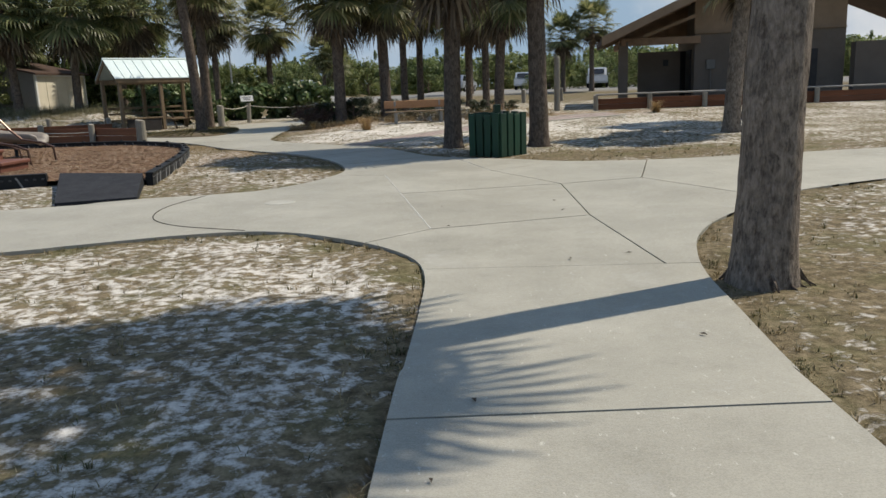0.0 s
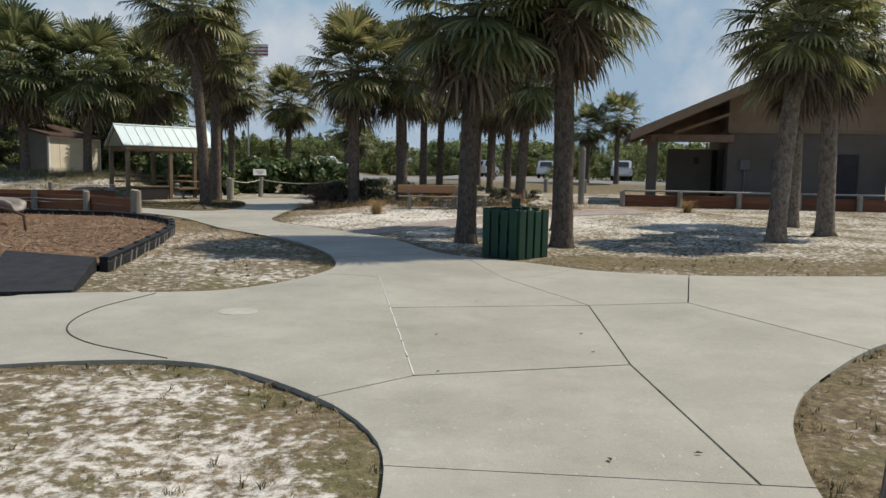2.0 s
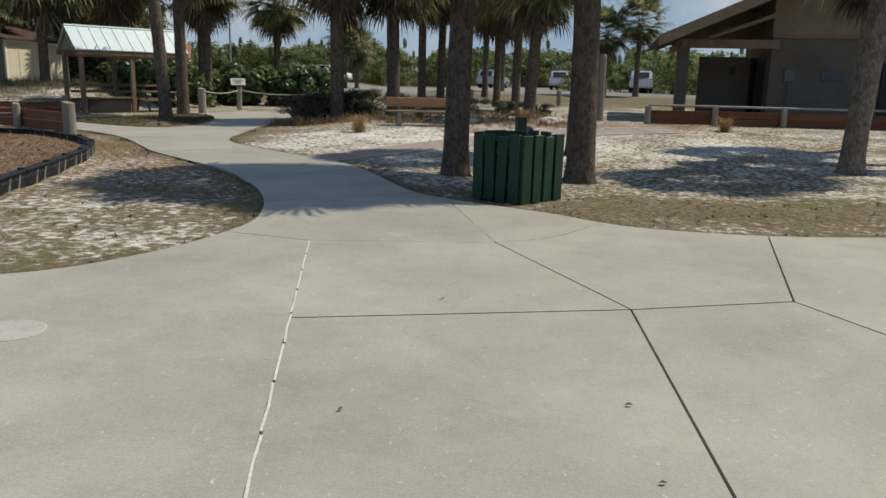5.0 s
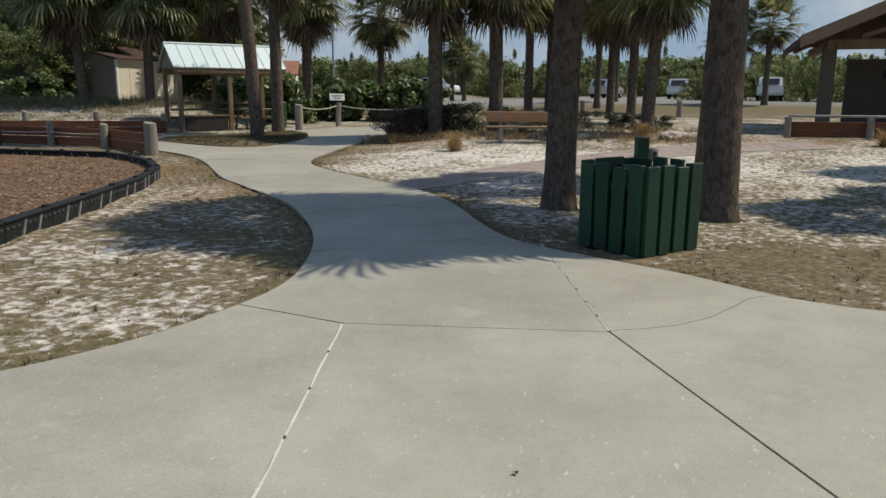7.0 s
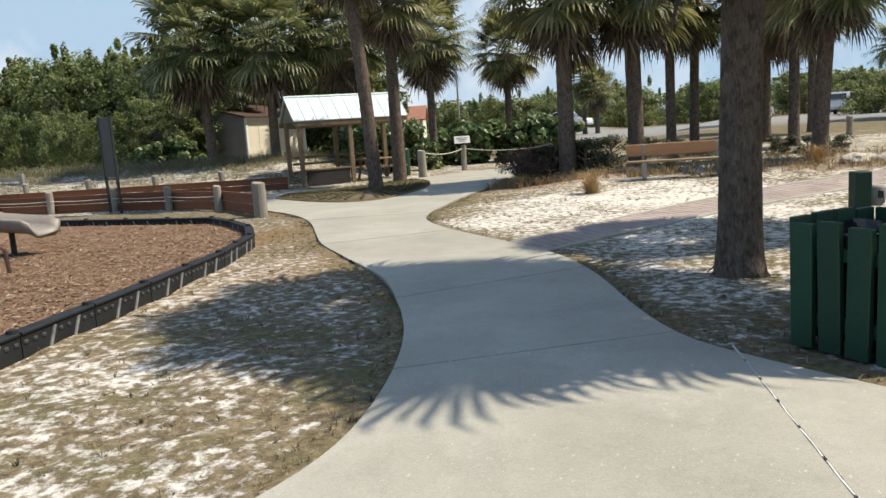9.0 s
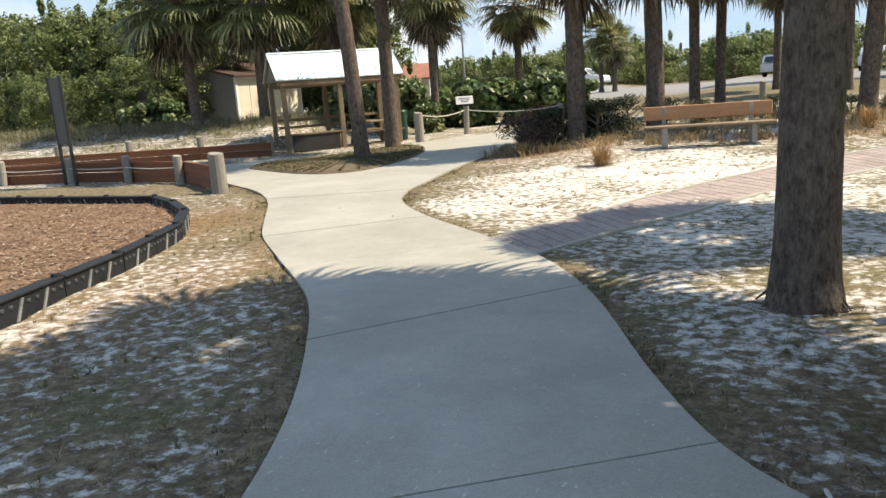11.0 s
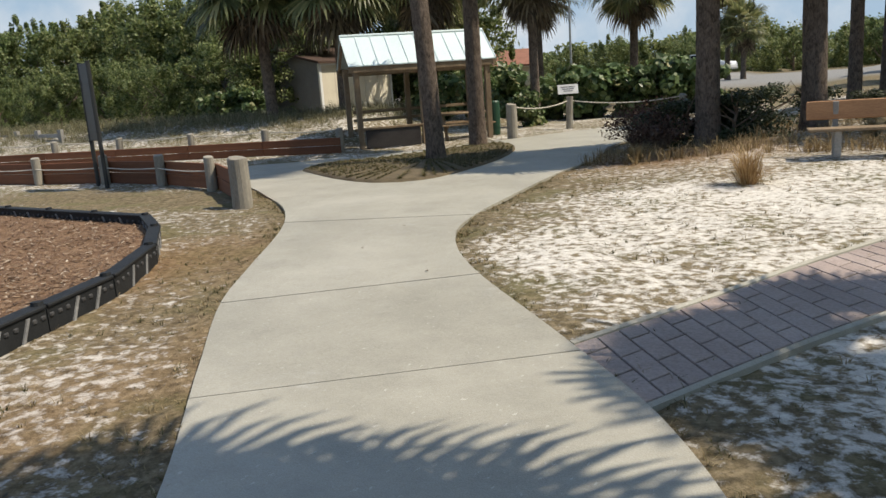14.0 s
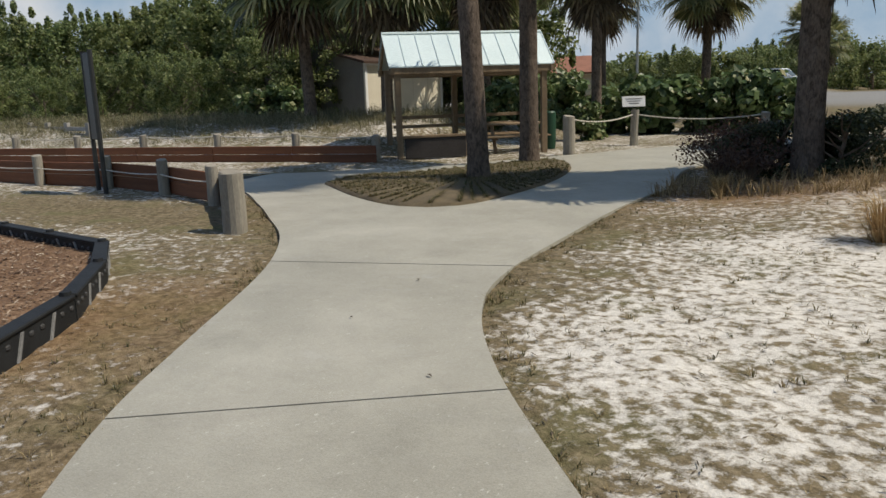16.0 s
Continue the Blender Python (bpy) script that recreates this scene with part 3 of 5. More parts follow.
def make_pavers():
    walk_base = tagged(new("paver_walk"), "dusty pink stamped paver walk with pale edging", "footpath", kind="structure")
    n, across = 70, 3
    def at(u, v):
        def on(c, q):
            f = q * (len(c) - 1)
            i = min(int(f), len(c) - 2)
            return c[i].lerp(c[i + 1], f - i)
        p = on(PAVE_L, u).lerp(on(PAVE_R, u), v)
        return Vector((p.x, p.y, ground_z(p.x, p.y)))
    rest = bmesh.new()
    count = 0
    for i in range(n):
        for j in range(across):
            u0, u1 = i / n, (i + 1) / n
            cuts = (0.05, 0.41, 0.77, 0.95) if i % 2 else (0.05, 0.23, 0.59, 0.95)
            v0, v1 = cuts[j], cuts[j + 1]
            c = [at(u0, v0), at(u0, v1), at(u1, v1), at(u1, v0)]
            m = sum(c, Vector()) / 4
            e, f = (c[1] - c[0]).normalized() * 0.007, (c[3] - c[0]).normalized() * 0.007
            c = [c[0] + e + f, c[1] - e + f, c[2] - e - f, c[3] + e - f]
            top = 0.006 + 0.003 * random.random()
            bm = rest if count >= 210 else bmesh.new()
            hi = [bm.verts.new(p - (p - m) * 0.03 + Vector((0, 0, top))) for p in c]
            mid = [bm.verts.new(p + Vector((0, 0, top - 0.005))) for p in c]
            lo = [bm.verts.new(p + Vector((0, 0, -0.05))) for p in c]
            bm.faces.new(hi)
            for a, b in ((hi, mid), (mid, lo)):
                for k in range(4):
                    bm.faces.new((a[k], b[k], b[(k + 1) % 4], a[(k + 1) % 4]))
            if bm is not rest:
                part("paver", bm, PAVER, walk_base)
            count += 1
    tagged(part("far_paver", rest, PAVER, walk_base), kind="stuff")
    bed = bmesh.new()
    rows = [[bed.verts.new(at(k / 60, v) - Vector((0, 0, 0.008))) for v in (0.0, 1.0)] for k in range(61)]
    for a, b in zip(rows, rows[1:]):
        bed.faces.new((a[0], a[1], b[1], b[0]))
    part("paver_bed", bed, ISLAND, walk_base)
    for v in (0.015, 0.985):
        part("edging", tube([at(k / 60, v) - Vector((0, 0, 0.012)) for k in range(61)], 0.035, 6), CONCRETE, walk_base)


# ---- palms ----
def fan_leaf(bm, stem_bm, base, az, tilt, size, droop, rnd, segs=28):
    """One fan leaf: a curved stem and a spread of narrow drooping blades."""
    out = Vector((math.cos(az), math.sin(az), 0))
    d = (out * math.cos(tilt) + Vector((0, 0, math.sin(tilt)))).normalized()
    reach = size * 0.54
    p1 = base + d * reach * 0.55
    d2 = (d + Vector((0, 0, -0.35 * droop))).normalized()
    hub = p1 + d2 * reach * 0.5
    if stem_bm is not None:
        add_tube(stem_bm, [base, p1, hub], [0.022, 0.015, 0.009], 4, False)
    side = d2.cross(Vector((0, 0, 1)))
    side = side.normalized() if side.length > 0.05 else Vector((1, 0, 0))
    nrm = side.cross(d2).normalized()
    for k in range(segs):
        q = -1 + 2 * (k + 0.5) / segs
        a = q * radians(112)
        b = (d2 * math.cos(a) + side * math.sin(a) + nrm * (0.16 - 0.3 * abs(q))).normalized()
        ln = size * (0.56 - 0.15 * abs(q)) * rnd.uniform(0.85, 1.12)
        w = (0.036 + 0.014 * rnd.random()) * size
        across = b.cross(nrm)
        across = across.normalized() if across.length > 0.01 else side
        m1 = hub + b * ln * 0.5
        sag = (0.25 + 0.45 * droop) * rnd.uniform(0.7, 1.3)
        m2 = hub + b * ln * 0.82 + Vector((0, 0, -0.12 * ln * sag))
        tip = hub + b * ln * 0.97 + Vector((0, 0, -0.42 * ln * sag))
        v = [bm.verts.new(x) for x in (hub, m1 - across * w * 0.5, m1 + across * w * 0.5, m2 - across * w * 0.36, m2 + across * w * 0.36, tip)]
        bm.faces.new((v[0], v[1], v[2]))
        bm.faces.new((v[1], v[3], v[4], v[2]))
        bm.faces.new((v[3], v[5], v[4]))


def crown_meshes(seed, size, live=44, dead=26):
    rnd = random.Random(seed)
    g, s, d = bmesh.new(), bmesh.new(), bmesh.new()
    for k in range(live):
        q = (k + rnd.random()) / live
        tilt = radians(82 - 118 * q ** 0.85)
        az = k * 2.39996 + rnd.uniform(-0.3, 0.3)
        fan_leaf(g, s, Vector((0.08 * math.cos(az), 0.08 * math.sin(az), 0.25 * (1 - q))), az, tilt, size * rnd.uniform(0.82, 1.1), 0.3 + 0.6 * q, rnd)
    for k in range(dead):
        az = k * 2.39996 + rnd.uniform(-0.5, 0.5)
        fan_leaf(d, d, Vector((0.1 * math.cos(az), 0.1 * math.sin(az), -0.15 - 0.25 * rnd.random())), az, radians(rnd.uniform(-82, -35)), size * rnd.uniform(0.5, 0.85), 1.1, rnd, 14)
    out = []
    leaves = bpy.data.meshes.new("stem_rest")
    s.to_mesh(leaves)
    s.free()
    count = len(g.faces)
    g.from_mesh(leaves)
    for k, f in enumerate(g.faces):
        f.material_index = 0 if k < count else 1
    for name, bm, m in (("crown", g, FROND), ("dead_skirt", d, FROND_DEAD)):
        me = bpy.data.meshes.new(name)
        bm.to_mesh(me)
        bm.free()
        me.materials.append(m)
        me.materials.append(STEM)
        out.append(me)
    return out


CROWNS = [crown_meshes(11 + k, 1.95, 46, 36) for k in range(3)]
CROWNS_FAR = [crown_meshes(31 + k, 1.95, 36, 18) for k in range(2)]


def palm(x, y, height, radius=0.2, scale=1.0, lean=(0.0, 0.0), bark=None, far=False, label="", seed=0, group="sabal palms", sink=0.05):
    rnd = random.Random(100 + seed)
    z0 = ground_z(x, y)
    p = thing("palm_tree", x, y, z0 - sink, 0, label or "tall sabal palm with a rough trunk and drooping fan fronds", "palm tree", group)
    bm, seg, n = bmesh.new(), (10 if far else 20), (10 if far else int(height / 0.11))
    rings = []
    for k in range(n + 1):
        h = k / n
        r = radius * (1.0 + 0.30 * math.exp(-h * height / 0.28) - 0.12 * h)
        c = Vector((lean[0] * h ** 1.4, lean[1] * h ** 1.4, h * (height + sink)))
        ring = []
        for a in range(seg):
            t = 2 * math.pi * a / seg
            w = 1.0 + 0.05 * noise.noise((math.cos(t) * 1.7, math.sin(t) * 1.7, h * height * 1.8 + seed * 3.7)) + (0.0 if far else 0.035 * noise.noise((math.cos(t) * 4, math.sin(t) * 4, h * height * 7 + seed)))
            ring.append(bm.verts.new(c + Vector((math.cos(t), math.sin(t), 0)) * r * w))
        rings.append(ring)
    for a, b in zip(rings, rings[1:]):
        for k in range(seg):
            bm.faces.new((a[k], a[(k + 1) % seg], b[(k + 1) % seg], b[k]))
    bm.faces.new(rings[-1])
    part("trunk", bm, bark or BARK, p, smooth=True)
    top = Matrix.Translation((lean[0], lean[1], height + sink)) @ Matrix.Rotation(rnd.uniform(0, 6.28), 4, "Z") @ Matrix.Scale(scale, 4)
    for me in rnd.choice(CROWNS_FAR if far else CROWNS):
        o = new(me.name.split(".")[0], me)
        o.parent = p
        o.matrix_basis = top
    if not far:
        roots = bmesh.new()
        for k in range(26):
            a = rnd.uniform(0, 6.28)
            q = radius * rnd.uniform(1.15, 1.75)
            add_tube(roots, [(radius * math.cos(a), radius * math.sin(a), sink + 0.14 * rnd.random()), (q * math.cos(a + 0.2), q * math.sin(a + 0.2), sink - 0.03)], [0.016, 0.006], 4, False)
        tagged(part("root_fringe", roots, BARK_DARK, p, "dark fibrous roots"), kind="stuff")
    return p


PALMS = [  # x, y, trunk height, trunk radius, crown scale, lean
    (2.10, 5.68, 7.2, 0.200, 0.93, (0.25, 0.1)), (-0.26, 18.75, 4.9, 0.205, 1.12, (0.12, 0.0)), (1.74, 18.35, 5.4, 0.215, 1.05, (-0.1, 0.1)),
    (2.12, 23.0, 5.5, 0.21, 0.92, (0.1, 0.0)), (7.0, 20.9, 5.0, 0.21, 0.95, (0.3, 0.0)), (9.1, 23.2, 4.9, 0.22, 0.9, (-0.1, 0.1)), (9.3, 26.0, 4.8, 0.22, 0.9, (0.0, 0.1)),
    (-10.4, 30.75, 7.4, 0.20, 1.15, (-0.55, 0.1)), (-11.2, 34.1, 6.1, 0.21, 0.98, (0.0, 0.0)),
]
GREYISH = [(-21.6, 37.6, 5.0, 0.21, 1.4, (-0.3, 0.0)), (-19.3, 38.9, 4.9, 0.20, 1.4, (0.1, 0)), (-13.1, 53.0, 5.6, 0.2, 1.2, (0.1, 0)), (-5.1, 32.5, 5.2, 0.235, 1.15, (0, 0)),
           (-3.32, 33.7, 5.1, 0.235, 1.12, (-0.1, 0)), (-3.15, 42, 5.7, 0.19, 1.15, (0, 0)), (-2.4, 43.5, 5.6, 0.19, 1.1, (0.1, 0)), (1.16, 41, 5.3, 0.19, 1.2, (0, 0)), (0.3, 45.5, 5.2, 0.19, 1.15, (0, 0)),
           (1.5, 34.0, 5.0, 0.21, 1.12, (0.3, 0)), (-13.3, 42.3, 5.6, 0.17, 1.1, (0, 0)), (-17.2, 41.5, 5.2, 0.2, 1.3, (0, 0))]
FAR_PALMS = [(-13.9, 78, 4.6), (-12.6, 77, 3.6), (10.0, 62, 5.0), (7.9, 63, 4.2), (-0.5, 56, 5.4), (2.4, 52, 5.2), (0.6, 66, 5.6),
             (-27, 48, 5.0), (-23.5, 52, 5.4), (-20.5, 47, 4.6), (-17.0, 51, 5.0), (-25.2, 44, 4.4)]


# ---- broad-leaved woods, shrubs and hedges ----
def leaf_cloud(seed, blobs, leaves, size, spread=1.0, wide=0.55):
    """Many small leaves on the outer parts of uneven clumps."""
    rnd = random.Random(seed)
    verts, faces = [], []
    for _ in range(leaves):
        c, r = rnd.choice(blobs)
        d = Vector((rnd.gauss(0, 1), rnd.gauss(0, 1), rnd.gauss(0, 1))).normalized()
        p = Vector(c) + Vector((d.x * r[0], d.y * r[1], d.z * r[2])) * (rnd.random() ** 0.35) * (1 + 0.22 * noise.noise(d * 3 + Vector(c)) * spread)
        a = (d + Vector((rnd.gauss(0, 0.6), rnd.gauss(0, 0.6), rnd.gauss(0, 0.6) + 0.35))).normalized()
        t = a.orthogonal().normalized()
        t = (Matrix.Rotation(rnd.uniform(0, 6.28), 3, a) @ t)
        s = size * rnd.uniform(0.6, 1.3)
        u = a.cross(t) * s * wide
        t = t * s
        k = len(verts)
        verts += [p - t, p + u - t * 0.1 + a * s * 0.12, p + t, p - u - t * 0.1 + a * s * 0.12]
        faces.append((k, k + 1, k + 2, k + 3))
    return verts, faces


def cloud_mesh(name, material, *args, **more):
    v, f = leaf_cloud(*args, **more)
    me = bpy.data.meshes.new(name)
    me.from_pydata(v, [], f)
    me.materials.append(material)
    return me


def clumps(seed, n, width, height, low=0.25, girth=(0.16, 0.32), sprigs=0):
    rnd = random.Random(seed)
    out = []
    for _ in range(n):
        a, q = rnd.uniform(0, 6.28), rnd.random() ** 0.6
        z = height * rnd.uniform(low, 1.0)
        k = 0.4 + 0.6 * math.sqrt(max(0.05, 1 - (z / height - 0.5) ** 2 * 2))
        r = rnd.uniform(*girth) * width
        out.append(((width * 0.62 * q * k * math.cos(a), width * 0.62 * q * k * math.sin(a), z * 0.88), (r, r, r * rnd.uniform(0.55, 0.85))))
    for _ in range(sprigs):
        c, r = rnd.choice(out[:n])
        q = rnd.uniform(0.05, 0.09) * width
        out.append(((c[0] + rnd.uniform(-1, 1) * r[0], c[1] + rnd.uniform(-1, 1) * r[1], c[2] + r[2] * rnd.uniform(0.8, 1.5)), (q * 0.6, q * 0.6, q * rnd.uniform(1.0, 2.4))))
    return out


WOOD_CROWNS = [cloud_mesh("crown", LEAF_WOOD, 5 + k, clumps(5 + k, 56, 3.6, 6.0, 0.06, (0.09, 0.22), 46), 15000, 0.085) for k in range(3)]
WOOD_FAR = [cloud_mesh("crown", LEAF_WOOD, 55 + k, clumps(55 + k, 44, 5.5, 6.0, 0.05, (0.10, 0.24), 24), 11000, 0.13) for k in range(2)]
WOOD_THIN = [cloud_mesh("crown", LEAF_WOOD, 65 + k, clumps(65 + k, 30, 6.0, 6.5, 0.03), 2600, 0.34) for k in range(2)]
GRAPE_CROWNS = [cloud_mesh("foliage", LEAF_GRAPE, 15 + k, clumps(15 + k, 16, 1.5, 1.9, 0.1), 1500, 0.13, wide=0.85) for k in range(2)]
DARK_CROWNS = [cloud_mesh("foliage", LEAF_DARK, 25 + k, clumps(25 + k, 14, 1.1, 1.0, 0.1), 3600, 0.035) for k in range(2)]


def limbs(height, spread, seed, n=7, r=0.08):
    rnd = random.Random(seed)
    bm = bmesh.new()
    add_tube(bm, [(0, 0, -0.1), (0.05, 0.03, height * 0.3), (0.1, -0.05, height * 0.75)], [r * 1.3, r, r * 0.4], 7)
    for _ in range(n):
        a, h = rnd.uniform(0, 6.28), height * rnd.uniform(0.12, 0.55)
        e = Vector((math.cos(a), math.sin(a), 0)) * spread * rnd.uniform(0.5, 0.9)
        add_tube(bm, [(0.03, 0, h), (e.x * 0.5, e.y * 0.5, h + height * 0.14), (e.x, e.y, h + height * rnd.uniform(0.2, 0.4))], [r * 0.6, r * 0.4, r * 0.12], 5, False)
    me = bpy.data.meshes.new("trunk")
    bm.to_mesh(me)
    bm.free()
    me.materials.append(TWIG)
    return me


WOOD_TRUNKS = [limbs(5.0, 2.6, 70 + k, 9) for k in range(2)]
BUSH_TRUNKS = [limbs(1.2, 0.7, 80 + k, 8, 0.03) for k in range(2)]


def plant(name, x, y, crown, trunk, scale, label, category, group, sink=0.0, tall=1.0, turn=0.0):
    p = thing(name, x, y, ground_z(x, y) - sink, math.degrees(turn), label, category, group)
    for n, me in (("trunk", trunk), ("crown", crown)):
        o = new(n, me)
        o.parent = p
        o.matrix_basis = Matrix.Diagonal((scale, scale, scale * tall, 1))
    return p


def make_woods():
    rnd = random.Random(8)
    label = "dense bright-green mangrove tree at the edge of the dune"
    for k in range(34):
        q = k / 33
        x, y = -64 + 42 * q + rnd.uniform(-1, 1), 47 + 5 * math.sin(q * 3) + rnd.uniform(-3, 4)
        if x > -28:
            y += 4
        plant("mangrove_tree", x, y, WOOD_CROWNS[k % 3], WOOD_TRUNKS[k % 2], rnd.uniform(1.2, 1.58), label, "tree", "mangrove trees by the dune", 0.2, 1.0, rnd.uniform(0, 6))
    for k in range(14):
        plant("mangrove_tree", -52 + 2.0 * k + rnd.uniform(-0.8, 0.8), 41.5 + rnd.uniform(-1, 1.5), WOOD_CROWNS[(k + 1) % 3], WOOD_TRUNKS[k % 2], rnd.uniform(0.55, 0.8), label, "tree", "mangrove trees by the dune", 0.2, 0.95, rnd.uniform(0, 6))
    for k in range(54):
        x, y = -120 + 4.6 * k + rnd.uniform(-2, 2), 112 + rnd.uniform(-6, 10)
        plant("mangrove_tree", x, y, WOOD_FAR[k % 2], WOOD_TRUNKS[k % 2], rnd.uniform(0.85, 1.08), "distant green mangrove tree beyond the car park", "tree", "distant mangrove belt", 0.6, 0.95, rnd.uniform(0, 6))
    for k in range(46):
        x, y = -125 + 5.4 * k + rnd.uniform(-2, 2), 124 + rnd.uniform(-3, 6)
        plant("mangrove_tree", x, y, WOOD_THIN[k % 2], WOOD_TRUNKS[k % 2], rnd.uniform(0.9, 1.15), "distant green mangrove tree beyond the car park", "tree", "distant mangrove belt", 0.6, 0.95, rnd.uniform(0, 6))
    for k in range(12):
        plant("mangrove_tree", 8 + 4.2 * k + rnd.uniform(-1, 1), 72 + rnd.uniform(-3, 5), WOOD_FAR[k % 2], WOOD_TRUNKS[k % 2], rnd.uniform(0.55, 0.8), "green mangrove tree behind the parked cars", "tree", "mangroves by the car park", 0.6, 0.9, rnd.uniform(0, 6))
    for k in range(11):
        x, y = -17.5 + 0.85 * k + rnd.uniform(-0.3, 0.3), 45.5 + 0.1 * k + rnd.uniform(-0.7, 0.7)
        plant("sea_grape_shrub", x, y, GRAPE_CROWNS[k % 2], BUSH_TRUNKS[k % 2], rnd.uniform(0.95, 1.2), "broad-leaved green sea grape shrub in a hedge", "shrub", "sea grape hedge", 0.05, 1.0, rnd.uniform(0, 6))
    for k, (x, y, s) in enumerate([(-16.3, 40.5, 0.9), (-15.0, 41.5, 0.8), (-18.6, 44.5, 0.9), (-25.5, 40.4, 0.9), (-26.5, 39.6, 0.8), (-13.4, 41.8, 0.7)]):
        plant("sea_grape_shrub", x, y, GRAPE_CROWNS[k % 2], BUSH_TRUNKS[k % 2], s, "broad-leaved green sea grape shrub on the dune", "shrub", "sea grape shrubs", 0.05, 1.0, k)
    for k, (x, y, s) in enumerate([(-5.6, 32.6, 1.25), (-4.6, 32.5, 1.2), (-5.1, 33.5, 1.2), (-4.4, 36.0, 1.15), (-3.7, 36.2, 1.05), (-2.5, 36.4, 0.8), (-1.5, 36.3, 0.75), (-0.5, 36.2, 0.8), (0.4, 36.0, 0.8), (1.3, 36.2, 0.7), (2.2, 36.0, 0.7)]):
        plant("shrub", x, y, DARK_CROWNS[k % 2], BUSH_TRUNKS[k % 2], s, "dense dark-green clipped shrub in the planting bed", "shrub", "dark shrubs in the bed", 0.08, 0.85, k * 1.3)


def twiggy(x, y, size, seed):
    rnd = random.Random(seed)
    p = thing("shrub", x, y, ground_z(x, y), 0, "half-bare reddish shrub with grey twigs", "shrub", "reddish shrubs")
    bm = bmesh.new()
    tips = []
    for _ in range(70):
        a, t = rnd.uniform(0, 6.28), rnd.uniform(0.3, 1.0)
        d = Vector((math.cos(a) * t, math.sin(a) * t, rnd.uniform(0.5, 1.1))) * size * rnd.uniform(0.6, 1.0)
        add_tube(bm, [(0.05 * math.cos(a), 0.05 * math.sin(a), 0), d * 0.5 + Vector((0, 0, 0.06)), d], [0.012, 0.008, 0.003], 3, False)
        tips.append(d)
    part("branching", bm, TWIG, p)
    me = cloud_mesh("foliage", LEAF_RED, seed, [(tuple(t), (0.16, 0.16, 0.13)) for t in tips], 1500, 0.03)
    new("foliage", me).parent = p


def blades(bm, c, n, height, spread, rnd, width=0.008):
    for _ in range(n):
        a, q = rnd.uniform(0, 6.28), rnd.random()
        d = Vector((math.cos(a), math.sin(a), 0))
        h = height * rnd.uniform(0.5, 1.0)
        b0 = Vector(c) + d * spread * 0.25 * q
        m = b0 + d * spread * 0.4 * rnd.random() + Vector((0, 0, h * 0.65))
        t = b0 + d * spread * rnd.uniform(0.4, 1.0) + Vector((0, 0, h * rnd.uniform(0.7, 1.0)))
        s = Vector((-d.y, d.x, 0)) * width
        v = [bm.verts.new(x) for x in (b0 - s, b0 + s, m + s * 0.7, m - s * 0.7, t)]
        bm.faces.new(v[:4])
        bm.faces.new((v[3], v[2], v[4]))


def grass_clump(x, y, size, seed, material=GOLD, label="golden-brown ornamental grass clump on the sand"):
    rnd = random.Random(seed)
    bm = bmesh.new()
    blades(bm, (0, 0, -0.02), 300, size, size * 0.75, rnd, 0.0045)
    blades(bm, (0, 0, -0.02), 160, size * 0.5, size * 1.05, rnd, 0.004)
    o = part("grass_clump", bm, material)
    o.matrix_basis = pose(x, y, ground_z(x, y))
    return tagged(o, label, "grass clump", "ornamental grasses")


def inside(p, poly):
    hit = False
    for a, b in zip(poly, poly[1:] + poly[:1]):
        if (a[1] > p[1]) != (b[1] > p[1]) and p[0] < (b[0] - a[0]) * (p[1] - a[1]) / (b[1] - a[1]) + a[0]:
            hit = not hit
    return hit


BED = [(-5.25, 13.0), (-5.70, 15.0), (-6.2, 17.0), (-6.75, 18.95), (-7.45, 20.6), (-8.3, 21.7), (-9.3, 22.55), (-10.25, 23.15), (-15.0, 23.35), (-21, 22.9), (-21, 11.5), (-12, 12.3), (-7.3, 13.45)]


def near_outline():
    return [tuple(p) for p in OUTLINE]


